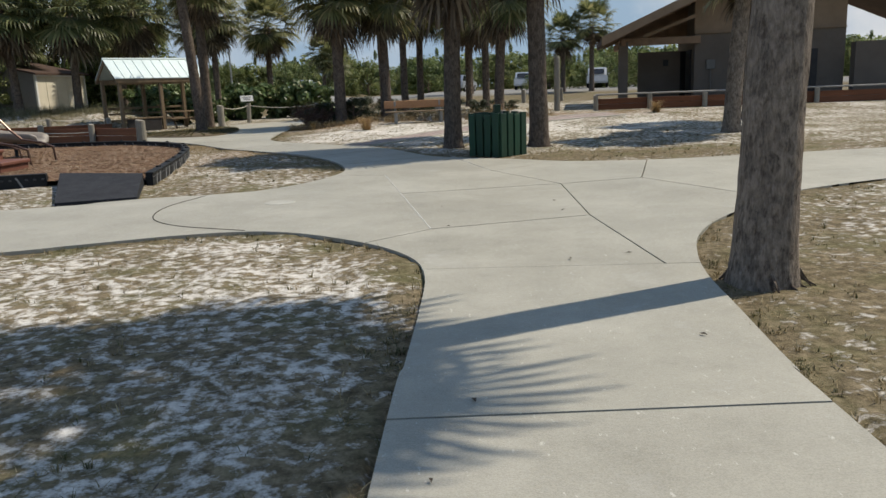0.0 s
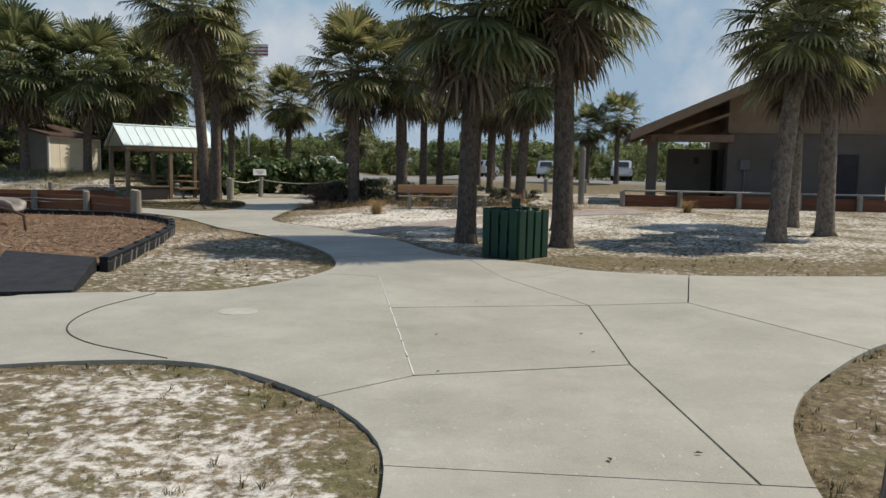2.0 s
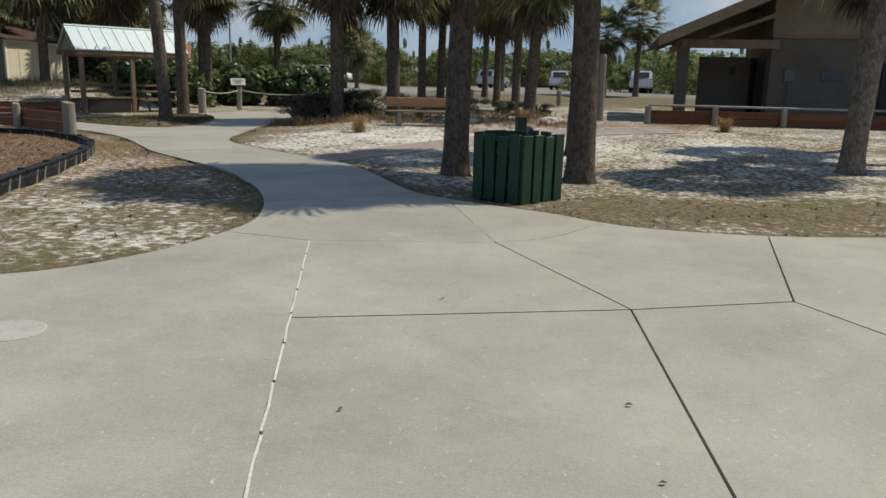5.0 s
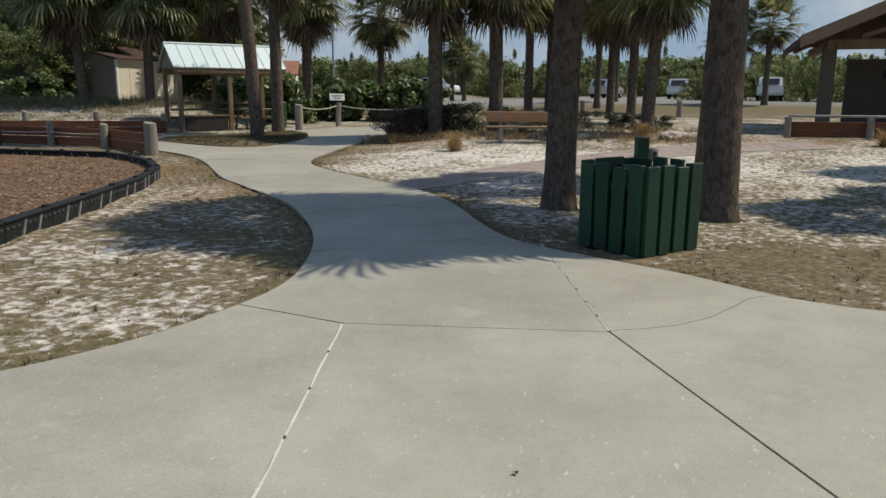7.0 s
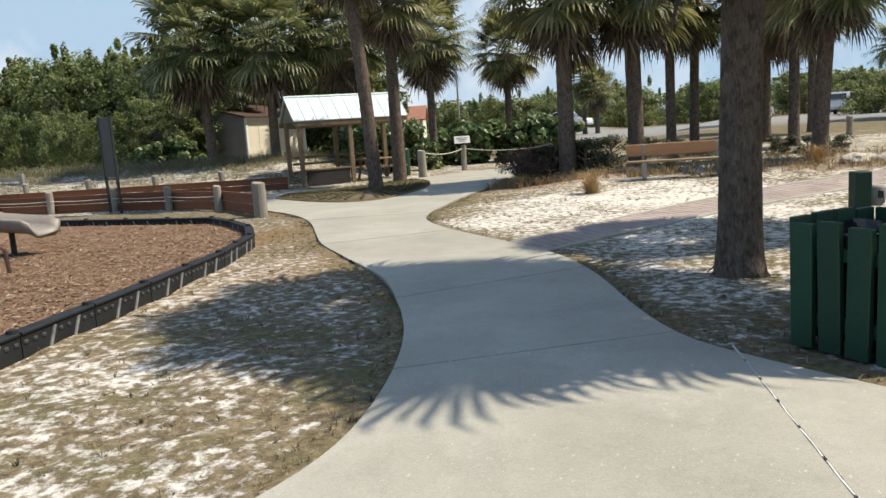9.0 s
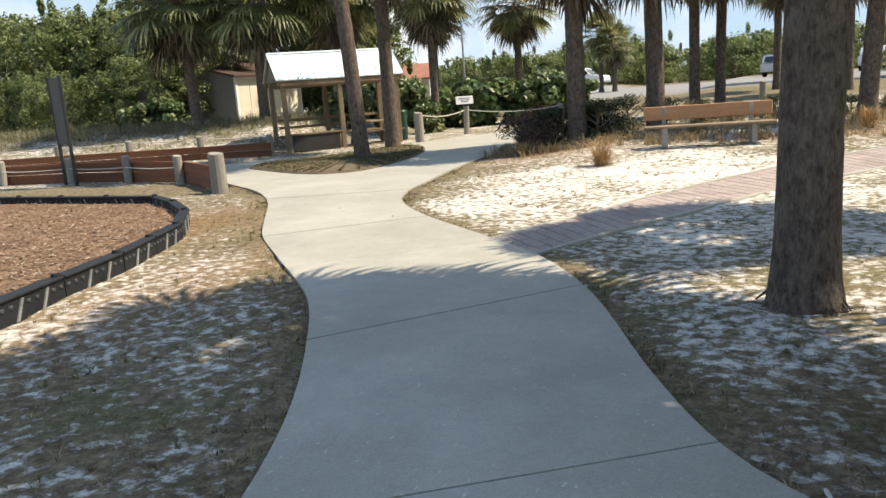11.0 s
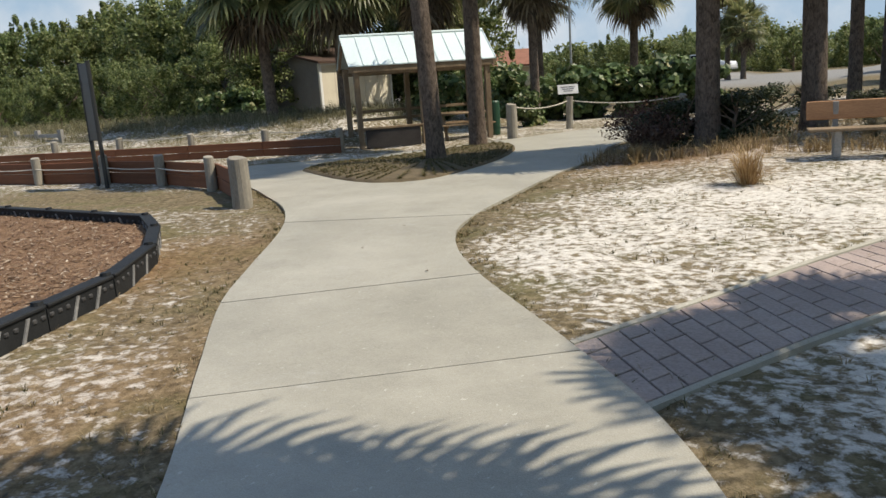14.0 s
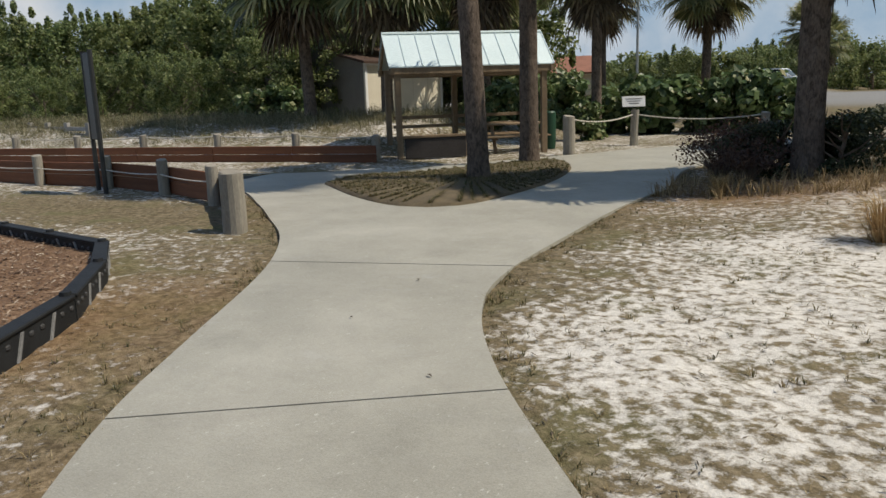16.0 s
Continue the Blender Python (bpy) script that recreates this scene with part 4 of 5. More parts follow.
def scatter_grass():
    """Short tufts on the sand, thicker along the path's edges; dry litter lying on it."""
    rnd = random.Random(21)
    outline = near_outline()
    tufts, straw, leaves = bmesh.new(), bmesh.new(), bmesh.new()
    def free(x, y):
        return not inside((x, y), outline) and not inside((x, y), BED)
    made = 0
    while made < 10500:
        x, y = rnd.uniform(-9, 6), rnd.uniform(1.5, 30)
        if rnd.random() < 0.5:
            e = rnd.choice(OUTLINE[:-30])
            x, y = e.x + rnd.gauss(0, 0.14), e.y + rnd.gauss(0, 0.14)
        g = 0.5 + 0.5 * noise.noise((x * 0.9, y * 0.9, 9.0)) + (cover_at(x, y)[0] - 0.5)
        if rnd.random() > g or not free(x, y):
            continue
        made += 1
        z = ground_z(x, y) - 0.04
        blades(tufts if rnd.random() < 0.62 else straw, (x, y, z), rnd.randint(5, 10), rnd.uniform(0.035, 0.095), 0.08, rnd, 0.0036)
    for k in range(14000):
        x, y = rnd.uniform(-9, 6), rnd.uniform(1.5, 32)
        if rnd.random() > cover_at(x, y)[0] + 0.15 or not free(x, y):
            continue
        z = ground_z(x, y) + rnd.uniform(-0.012, 0.01)
        a, ln, w = rnd.uniform(0, 6.28), rnd.uniform(0.012, 0.045), rnd.uniform(0.003, 0.008)
        d, s = Vector((math.cos(a), math.sin(a), rnd.uniform(-0.1, 0.1))) * ln, Vector((-math.sin(a), math.cos(a), 0)) * w
        c = Vector((x, y, z))
        leaves.faces.new([leaves.verts.new(p) for p in (c - d, c + s, c + d, c - s)])
    tagged(part("short_grass", tufts, GRASS), "sparse short green and dry grass tufts on sand", "grass", kind="stuff")
    tagged(part("dry_grass", straw, STRAW), "dry straw-coloured grass tufts on sand", "grass", kind="stuff")
    tagged(part("leaf_litter", leaves, FROND_DEAD), "brown leaf and twig litter scattered on sand", "leaf litter", kind="stuff")
    dune = bmesh.new()
    for k in range(3400):
        x = rnd.uniform(-36, -16.0)
        q = rnd.random()
        y = dune_edge(x) + 0.9 + 6.5 * q ** 0.8
        if noise.noise((x * 0.45, y * 0.45, 2.0)) < -0.12 - 0.5 * q:
            continue
        blades(dune, (x, y, ground_z(x, y) - 0.03), 8, (0.16 + 0.5 * q) * rnd.uniform(0.6, 1.3), 0.45, rnd, 0.006)
    tagged(part("dune_grass", dune, DUNE_GRASS), "dry dune grass on the sandy bank", "grass", kind="stuff")
    bed = bmesh.new()
    for k in range(900):
        x, y = rnd.uniform(-7, 3.5), 30.0 + 5.8 * rnd.random() ** 1.4
        if inside((x, y), outline):
            continue
        blades(bed, (x, y, ground_z(x, y) - 0.03), 9, rnd.uniform(0.06, 0.42), 0.36, rnd, 0.006)
    tagged(part("bed_grass", bed, STRAW), "straggly dry grass in the planting bed", "grass", kind="stuff")


KNOB_PLASTIC = surface("dull_plastic", (0.02, 0.021, 0.023), (0.07, 0.07, 0.072), 9, 60, 0.6, bump=0.2)
PALE_PLASTIC = surface("scuffed_plastic", (0.10, 0.102, 0.105), (0.30, 0.30, 0.295), 9, 60, 0.7, bump=0.2)


# ---- playground bed with its edging ----
def make_playground():
    bed = bmesh.new()
    from mathutils.geometry import tessellate_polygon
    poly = [Vector((p[0], p[1], 0.07)) for p in BED]
    vs = [bed.verts.new(p) for p in poly]
    for t in tessellate_polygon([poly]):
        bed.faces.new([vs[k] for k in t])
    bmesh.ops.recalc_face_normals(bed, faces=bed.faces)
    if sum(f.normal.z for f in bed.faces) < 0:
        bmesh.ops.reverse_faces(bed, faces=bed.faces)
    tagged(part("mulch_bed", bed, MULCH), "reddish-brown wood mulch under the play equipment", "mulch", kind="structure")
    rnd = random.Random(4)
    chips = bmesh.new()
    k = 0
    while k < 34000:
        x, y = rnd.uniform(-14, -5.2), rnd.uniform(13, 23.3)
        if rnd.random() > 1.2 - 0.09 * math.hypot(x + 6.5, y - 18) or not inside((x, y), BED):
            continue
        k += 1
        a, ln, w = rnd.uniform(0, 6.28), rnd.uniform(0.008, 0.034), rnd.uniform(0.004, 0.010)
        d, s = Vector((math.cos(a), math.sin(a), rnd.uniform(-0.3, 0.3))) * ln, Vector((-math.sin(a), math.cos(a), rnd.uniform(-0.4, 0.4))) * w
        c = Vector((x, y, 0.078 + 0.02 * rnd.random()))
        chips.faces.new([chips.verts.new(p) for p in (c - d - s, c + d - s, c + d + s, c - d + s)])
    tagged(part("wood_chips", chips, CHIP), "loose wood chips on the playground bed", "wood chips", kind="stuff")
    line = [Vector((*p, 0)) for p in BED[:10]]
    ends = [line] + [[Vector((-7.25, 13.5, 0)), Vector((-9.5, 12.9, 0)), Vector((-12, 12.3, 0))]]
    for path in ends:
        for a, b in zip(path, path[1:]):
            m = max(1, round((b - a).length / 1.15))
            for j in range(m):
                border_timber(a.lerp(b, j / m), a.lerp(b, (j + 1) / m))
    mat = bmesh.new()
    low, high = [(-5.65, 10.72), (-4.66, 11.1)], [(-5.35, 13.0), (-7.05, 13.55)]
    q = [Vector((*low[0], 0.035)), Vector((*low[1], 0.035)), Vector((*high[0], 0.19)), Vector((*high[1], 0.19))]
    top = [mat.verts.new(p) for p in q]
    bot = [mat.verts.new((p.x, p.y, -0.03)) for p in q]
    mat.faces.new(top)
    for k in range(4):
        mat.faces.new((top[k], bot[k], bot[(k + 1) % 4], top[(k + 1) % 4]))
    ramp_thing = thing("access_ramp", 0, 0, 0, 0, "black rubber access ramp into the mulch bed", "ramp")
    part("ramp_plate", mat, RUBBER, ramp_thing)


def border_timber(a, b):
    """A ribbed black plastic edging timber with stake loops on its face."""
    ln = (b - a).length
    t = thing("edging_timber", a.x, a.y, 0, math.degrees(math.atan2(b.y - a.y, b.x - a.x)), "ribbed black plastic playground edging timber", "edging", "playground edging timbers")
    prof = [(-0.055, -0.05), (-0.055, 0.16), (-0.04, 0.195), (0.04, 0.195), (0.055, 0.16), (0.055, -0.05)]
    part("beam", prism(prof, "x", 0.006, ln - 0.006), BLACK_PLASTIC, t)
    part("lip", box((ln / 2, 0, 0.182), (ln - 0.02, 0.145, 0.03), 0, 0.008), BLACK_PLASTIC, t)
    for k in range(9):
        x = ln * (k + 0.5) / 9
        for s in (-1, 1):
            if k in (3, 6):
                bm = prism([(x - 0.075, -0.03), (x + 0.02, 0.15), (x + 0.05, 0.15), (x - 0.045, -0.03)], "y", s * 0.054, s * 0.068)
                part("strap", bm, PALE_PLASTIC, t, "scuffed grey strap")
            else:
                part("knob", box((x, s * 0.056, 0.105), (0.05, 0.022, 0.035), 0, 0.008), KNOB_PLASTIC, t)
    part("stake_loop", tube([(ln - 0.02, 0, 0.19), (ln - 0.02, 0, 0.225)], [0.05, 0.042], 10), BLACK_PLASTIC, t)


# ---- plank walls and rope fences ----
def post(x, y, height, radius, z=None, group="fence posts", label="weathered round timber post set in the ground"):
    z = ground_z(x, y) if z is None else z
    n = 10
    bm = tube([(0, 0, -0.15), (0.004, 0, height * 0.5), (0, 0.004, height - 0.02), (0, 0, height)], [radius * 1.02, radius, radius * 0.98, radius * 0.86], 14)
    o = part("timber_post", bm, POST_WOOD, smooth=False)
    o.matrix_basis = pose(x, y, z, 0, 0, random.uniform(0, 90))
    return tagged(o, label, "post", group)


def plank_wall(name, points, height, base, label, rows=2, thick=0.05):
    w = tagged(new(name), label, "plank wall", kind="structure")
    for a, b in zip(points, points[1:]):
        a, b = Vector((*a, 0)), Vector((*b, 0))
        ln, ang = (b - a).length, math.degrees(math.atan2(b.y - a.y, b.x - a.x))
        for k in range(rows):
            h = height / rows
            bm = box((0, 0, 0), (ln - 0.012, thick, h - 0.012), 0, 0.006)
            o = part("plank", bm, RED_PLANK, w)
            c = a.lerp(b, 0.5)
            o.matrix_basis = pose(c.x, c.y, base + (k + 0.5) * h, random.uniform(-1, 1), 0, ang)
    return w


def rope(points, sag=0.08, r=0.016):
    bm = bmesh.new()
    for a, b in zip(points, points[1:]):
        a, b = Vector(a), Vector(b)
        add_tube(bm, [a.lerp(b, k / 8) - Vector((0, 0, sag * (1 - (2 * k / 8 - 1) ** 2))) for k in range(9)], r, 5, False)
    return tagged(part("rope", bm, ROPE), "pale rope slung between the fence posts", "rope", "fence ropes")


def make_fences():
    near = [(-10.42, 25.05), (-12.75, 26.65), (-14.8, 27.15), (-16.95, 27.35), (-19.05, 27.05), (-21.2, 26.95), (-23.2, 27.05), (-25.5, 27.2)]
    post(*near[0], 0.74, 0.155, 0, "plank wall posts", "thick weathered round post at the end of the wall")
    for p in near[1:]:
        post(p[0] - 0.02, p[1] - 0.09, 0.62, 0.10, 0, "plank wall posts")
    plank_wall("wall_near", [(x + 0.04, y + 0.04) for x, y in near], 0.50, -0.02, "low red-brown plank wall beside the playground")
    rope([(x, y - 0.16, 0.36) for x, y in near[1:]], 0.03, 0.012)
    far = [(-15.25, 33.5), (-17.6, 32.85), (-20.0, 32.2), (-22.5, 31.5), (-25, 30.8), (-28, 30.0)]
    plank_wall("wall_dune", far, 0.44, -0.03, "low red-brown plank wall holding back the dune")
    dune_posts = [(-15.55, 33.85), (-17.9, 33.3), (-20.4, 32.7), (-22.9, 32.0), (-25.4, 31.4), (-28, 30.8)]
    for x, y in dune_posts:
        post(x, y, 0.62 if x > -16 else 0.34, 0.11, 0.02 if x > -16 else 0.38, "dune fence posts")
    rope([(x, y, 0.60 if x > -16 else 0.66) for x, y in dune_posts], 0.05)
    right = [(-11.45, 36.6), (-11.05, 39.9), (-7.8, 41.2)]
    post(*right[0], 0.98, 0.155, None, "path fence posts", "thick weathered round post beside the path")
    for p in right[2:]:
        post(*p, 0.85, 0.12, None, "path fence posts")
    sign = thing("notice_sign", *right[1], 0, 35, "small white notice on a leaning grey post", "sign")
    part("sign_post", tube([(0, 0, -0.1), (0.03, 0, 1.0)], 0.11, 12), POST_WOOD, sign)
    part("sign_board", box((0.03, -0.10, 1.24), (0.66, 0.03, 0.30), 0, 0.004, Matrix.Rotation(radians(-14), 4, "X")), WHITE_PAINT, sign, "white sign board")
    for k in range(3):
        part("text_bar", box((0.03, -0.119, 1.31 - 0.065 * k), (0.46 - 0.09 * k, 0.004, 0.018), 0, 0, Matrix.Rotation(radians(-14), 4, "X")), DARK_METAL, sign)
    rope([(right[0][0], right[0][1], 0.90), (right[1][0], right[1][1], 0.88), (right[2][0], right[2][1], 0.8)], 0.14, 0.02)


# ---- litter bin enclosure ----
def make_bin():
    b = thing("litter_bin", 0.70, 16.36, -0.03, -43, "dark-green slatted wooden litter bin enclosure", "litter bin")
    side, h = 0.84, 0.86
    rnd = random.Random(3)
    for s in range(4):
        for k in range(4):
            u = -side / 2 + side * (k + 0.5) / 4
            m = Matrix.Rotation(radians(90 * s), 4, "Z")
            hh = h + rnd.uniform(-0.04, 0.025)
            o = part("slat", box((0, 0, 0), (0.158 + 0.016 * rnd.random(), 0.05, hh), 0, 0.006), GREEN_PAINT, b)
            o.matrix_basis = m @ pose(u, -side / 2, 0.015 + hh / 2, 0, rnd.uniform(-1.2, 1.2), rnd.uniform(-3, 3))
        for z in (0.2, 0.66):
            o = part("rail", box((0, 0, 0), (side - 0.06, 0.05, 0.09), 0, 0.004), GREEN_PAINT, b)
            o.matrix_basis = Matrix.Rotation(radians(90 * s), 4, "Z") @ pose(0, -side / 2 + 0.05, z)
    bag = bmesh.new()
    rows = []
    for z, r in ((0.04, 0.27), (0.4, 0.31), (0.74, 0.335), (0.81, 0.345), (0.80, 0.375), (0.70, 0.37), (0.62, 0.36)):
        row = []
        for k in range(48):
            a = 2 * math.pi * k / 48
            q = r + 0.012 * math.sin(7 * a + 9 * z) + 0.007 * math.sin(17 * a - 14 * z)
            row.append(bag.verts.new((q * math.cos(a), q * math.sin(a), z + 0.012 * math.sin(5 * a) * (z > 0.5))))
        rows.append(row)
    for p, q in zip(rows, rows[1:]):
        for k in range(48):
            bag.faces.new((p[k], p[(k + 1) % 48], q[(k + 1) % 48], q[k]))
    bag.faces.new(rows[0][::-1])
    part("liner_bag", bag, BAG, b, "glossy black plastic liner bag")
    back = thing("bollard", 0.79, 18.75, -0.03, 20, "dark-green square wooden post with a small grey box", "post")
    part("post_body", box((0, 0, 0.49), (0.15, 0.15, 1.0), 0, 0.01), GREEN_PAINT, back)
    can = tube([(0.16, 0.02, 0.66), (0.16, 0.02, 0.69), (0.16, 0.02, 0.82), (0.16, 0.02, 0.85)], [0.05, 0.075, 0.08, 0.07], 16)
    can = part("ash_can", can, DECK_GREY, back, "small rounded grey ash can", True)
    part("can_slot", box((0.16, -0.055, 0.77), (0.05, 0.012, 0.07), 0, 0.003), DARK_METAL, can)


# ---- bench ----
def make_bench():
    z = ground_z(-1.7, 29.5)
    b = thing("bench", -1.72, 29.55, z, 10, "plank bench with a wide orange-brown backrest on the sand", "bench")
    part("backrest", box((0, 0.24, 0.70), (2.5, 0.05, 0.28), 0, 0.012, Matrix.Rotation(radians(-6), 4, "X")), BENCH_WOOD, b)
    for k in range(2):
        part("seat_plank", box((0, -0.12 + 0.2 * k, 0.41), (2.5, 0.18, 0.045), 0, 0.008), TIMBER, b, "weathered brown seat plank")
    for x in (-0.85, 0.85):
        part("leg", box((x, 0.0, 0.2), (0.10, 0.34, 0.40), 0, 0.01), DECK_GREY, b, "grey wooden leg")
        part("back_strut", box((x, 0.31, 0.5), (0.08, 0.06, 0.6), 0, 0.008), DECK_GREY, b)


# ---- picnic shelter ----
def make_shelter():
    s = thing("picnic_shelter", -15.08, 33.94, 0, 48, "open timber picnic shelter with a pale metal gable roof", "shelter")
    L, D, eave, ridge = 4.36, 2.1, 2.29, 3.16
    def roof_side(sign, y0, y1):
        bm = prism([(y0, eave), (y1, ridge), (y1, ridge + 0.03), (y0, eave + 0.03)], "x", 0, L)
        return bm
    roof = part("roof_slope", roof_side(1, 0, D / 2), ROOF_METAL, s, "pale blue-grey standing-seam metal")
    part("roof_slope", roof_side(-1, D, D / 2), ROOF_METAL, s, "pale blue-grey standing-seam metal")
    for k in range(11):
        x = L * k / 10
        part("seam", tube([(x, -0.01, eave + 0.035), (x, D / 2, ridge + 0.04)], 0.017, 4), ROOF_METAL, roof)
    part("ridge_cap", tube([(0, D / 2, ridge + 0.03), (L, D / 2, ridge + 0.03)], 0.05, 8), ROOF_METAL, s)
    for y in (0.05, D - 0.05):
        part("fascia", box((L / 2, y, eave - 0.08), (L, 0.05, 0.17), 0, 0.006), TIMBER, s)
    for x in (0.06, L - 0.06):
        part("gable_rafter", prism([(0.0, eave - 0.16), (D / 2, ridge - 0.16), (D, eave - 0.16), (D, eave), (D / 2, ridge), (0, eave)], "x", x - 0.03, x + 0.03), TIMBER, s)
    for x in (0.22, 2.1, L - 0.25):
        for y in (0.14, D - 0.2):
            part("post", box((x, y, eave / 2), (0.15, 0.15, eave), 0, 0.01), TIMBER, s)
    for y in (0.14, D - 0.2):
        part("beam", box((L / 2, y, eave - 0.12), (L - 0.3, 0.1, 0.2), 0, 0.01), TIMBER, s)
    for y in (D - 0.2,):
        for z in (0.45, 0.75, 1.0):
            part("rail", box((L / 2, y, z), (L - 0.7, 0.045, 0.09), 0, 0.006), TIMBER, s)
    counter = thing("serving_counter", -15.08, 33.94, 0, 48, "dark boarded counter with a timber ledge in the shelter", "counter")
    part("front_board", box((1.15, 0.10, 0.26), (1.6, 0.05, 0.52), 0, 0.006), DARK_DOOR, counter)
    part("ledge", box((1.15, 0.16, 0.56), (1.8, 0.22, 0.06), 0, 0.008), TIMBER, counter)
    for k in range(2):
        part("leg", box((0.55 + 1.35 * k, 0.16, 0.27), (0.14, 0.14, 0.54), 0, 0.01), TIMBER, counter)
    t = thing("picnic_table", -13.6, 37.3, 0, 48, "wooden picnic table with attached benches under the shelter", "table")
    for k in range(4):
        part("top_plank", box((0, -0.3 + 0.2 * k, 0.75), (1.8, 0.18, 0.045), 0, 0.006), TIMBER, t)
    for y in (-0.68, 0.68):
        part("seat", box((0, y, 0.44), (1.8, 0.26, 0.045), 0, 0.006), TIMBER, t)
    for x in (-0.6, 0.6):
        part("cross_beam", box((x, 0, 0.40), (0.07, 1.5, 0.09), 0, 0.006), TIMBER, t)
        for sgn in (-1, 1):
            part("leg", tube([(x, sgn * 0.62, 0), (x, sgn * 0.25, 0.74)], 0.05, 6), TIMBER, t)
    bag = part("waste_drum", tube([(0, 0, 0), (0, 0, 0.3), (0, 0, 1.0), (0, 0, 1.05)], [0.16, 0.18, 0.18, 0.14], 20), GREEN_PAINT)
    bag.matrix_basis = pose(-12.9, 38.3, 0)
    tagged(bag, "tall dark-green waste drum beside the shelter", "waste drum")


# ---- sheds behind the dune ----
def shed(x, y, rz, w, d, wall_h, rise, front, side, roof_m, label, z=None):
    z = ground_z(x, y) if z is None else z
    s = thing("shed", x, y, z - 0.1, rz, label, "shed")
    t = 0.09
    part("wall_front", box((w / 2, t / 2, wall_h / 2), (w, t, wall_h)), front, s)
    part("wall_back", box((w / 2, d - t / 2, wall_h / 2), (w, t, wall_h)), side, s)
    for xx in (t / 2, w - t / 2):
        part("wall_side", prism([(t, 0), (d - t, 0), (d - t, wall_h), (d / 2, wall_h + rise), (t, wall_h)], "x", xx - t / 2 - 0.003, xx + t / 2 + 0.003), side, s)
    o = 0.22
    for y0 in (-o, d + o):
        part("roof_slope", prism([(y0, wall_h - 0.1), (d / 2, wall_h + rise + 0.02), (d / 2, wall_h + rise + 0.12), (y0, wall_h)], "x", -o, w + o), roof_m, s)
    part("corner_trim", box((0.05, -0.012, wall_h / 2), (0.13, 0.03, wall_h), 0, 0.004), WHITE_PAINT, s, "pale corner trim")
    part("corner_trim", box((w - 0.05, -0.012, wall_h / 2), (0.13, 0.03, wall_h), 0, 0.004), WHITE_PAINT, s, "pale corner trim")
    part("eave_trim", box((w / 2, -0.02, wall_h - 0.1), (w, 0.04, 0.14), 0, 0.004), WHITE_PAINT, s)
    for k in range(4):
        part("siding_batten", box((w * (k + 1) / 5, -0.008, wall_h * 0.47), (0.04, 0.018, wall_h * 0.9), 0, 0.003), front, s)
    return s


def make_sheds():
    shed(-23.3, 42.4, 84, 4.6, 7.4, 2.65, 0.8, CREAM, DARKENED_GREY, BROWN_ROOF, "cream shed with grey flank darkened for shade and brown shingle roof", 0.45)
    shed(-24.5, 60.0, 20, 2.8, 4.5, 2.2, 0.9, CREAM, CREAM, RED_ROOF, "small distant white shed with a reddish gable roof", 0.5)


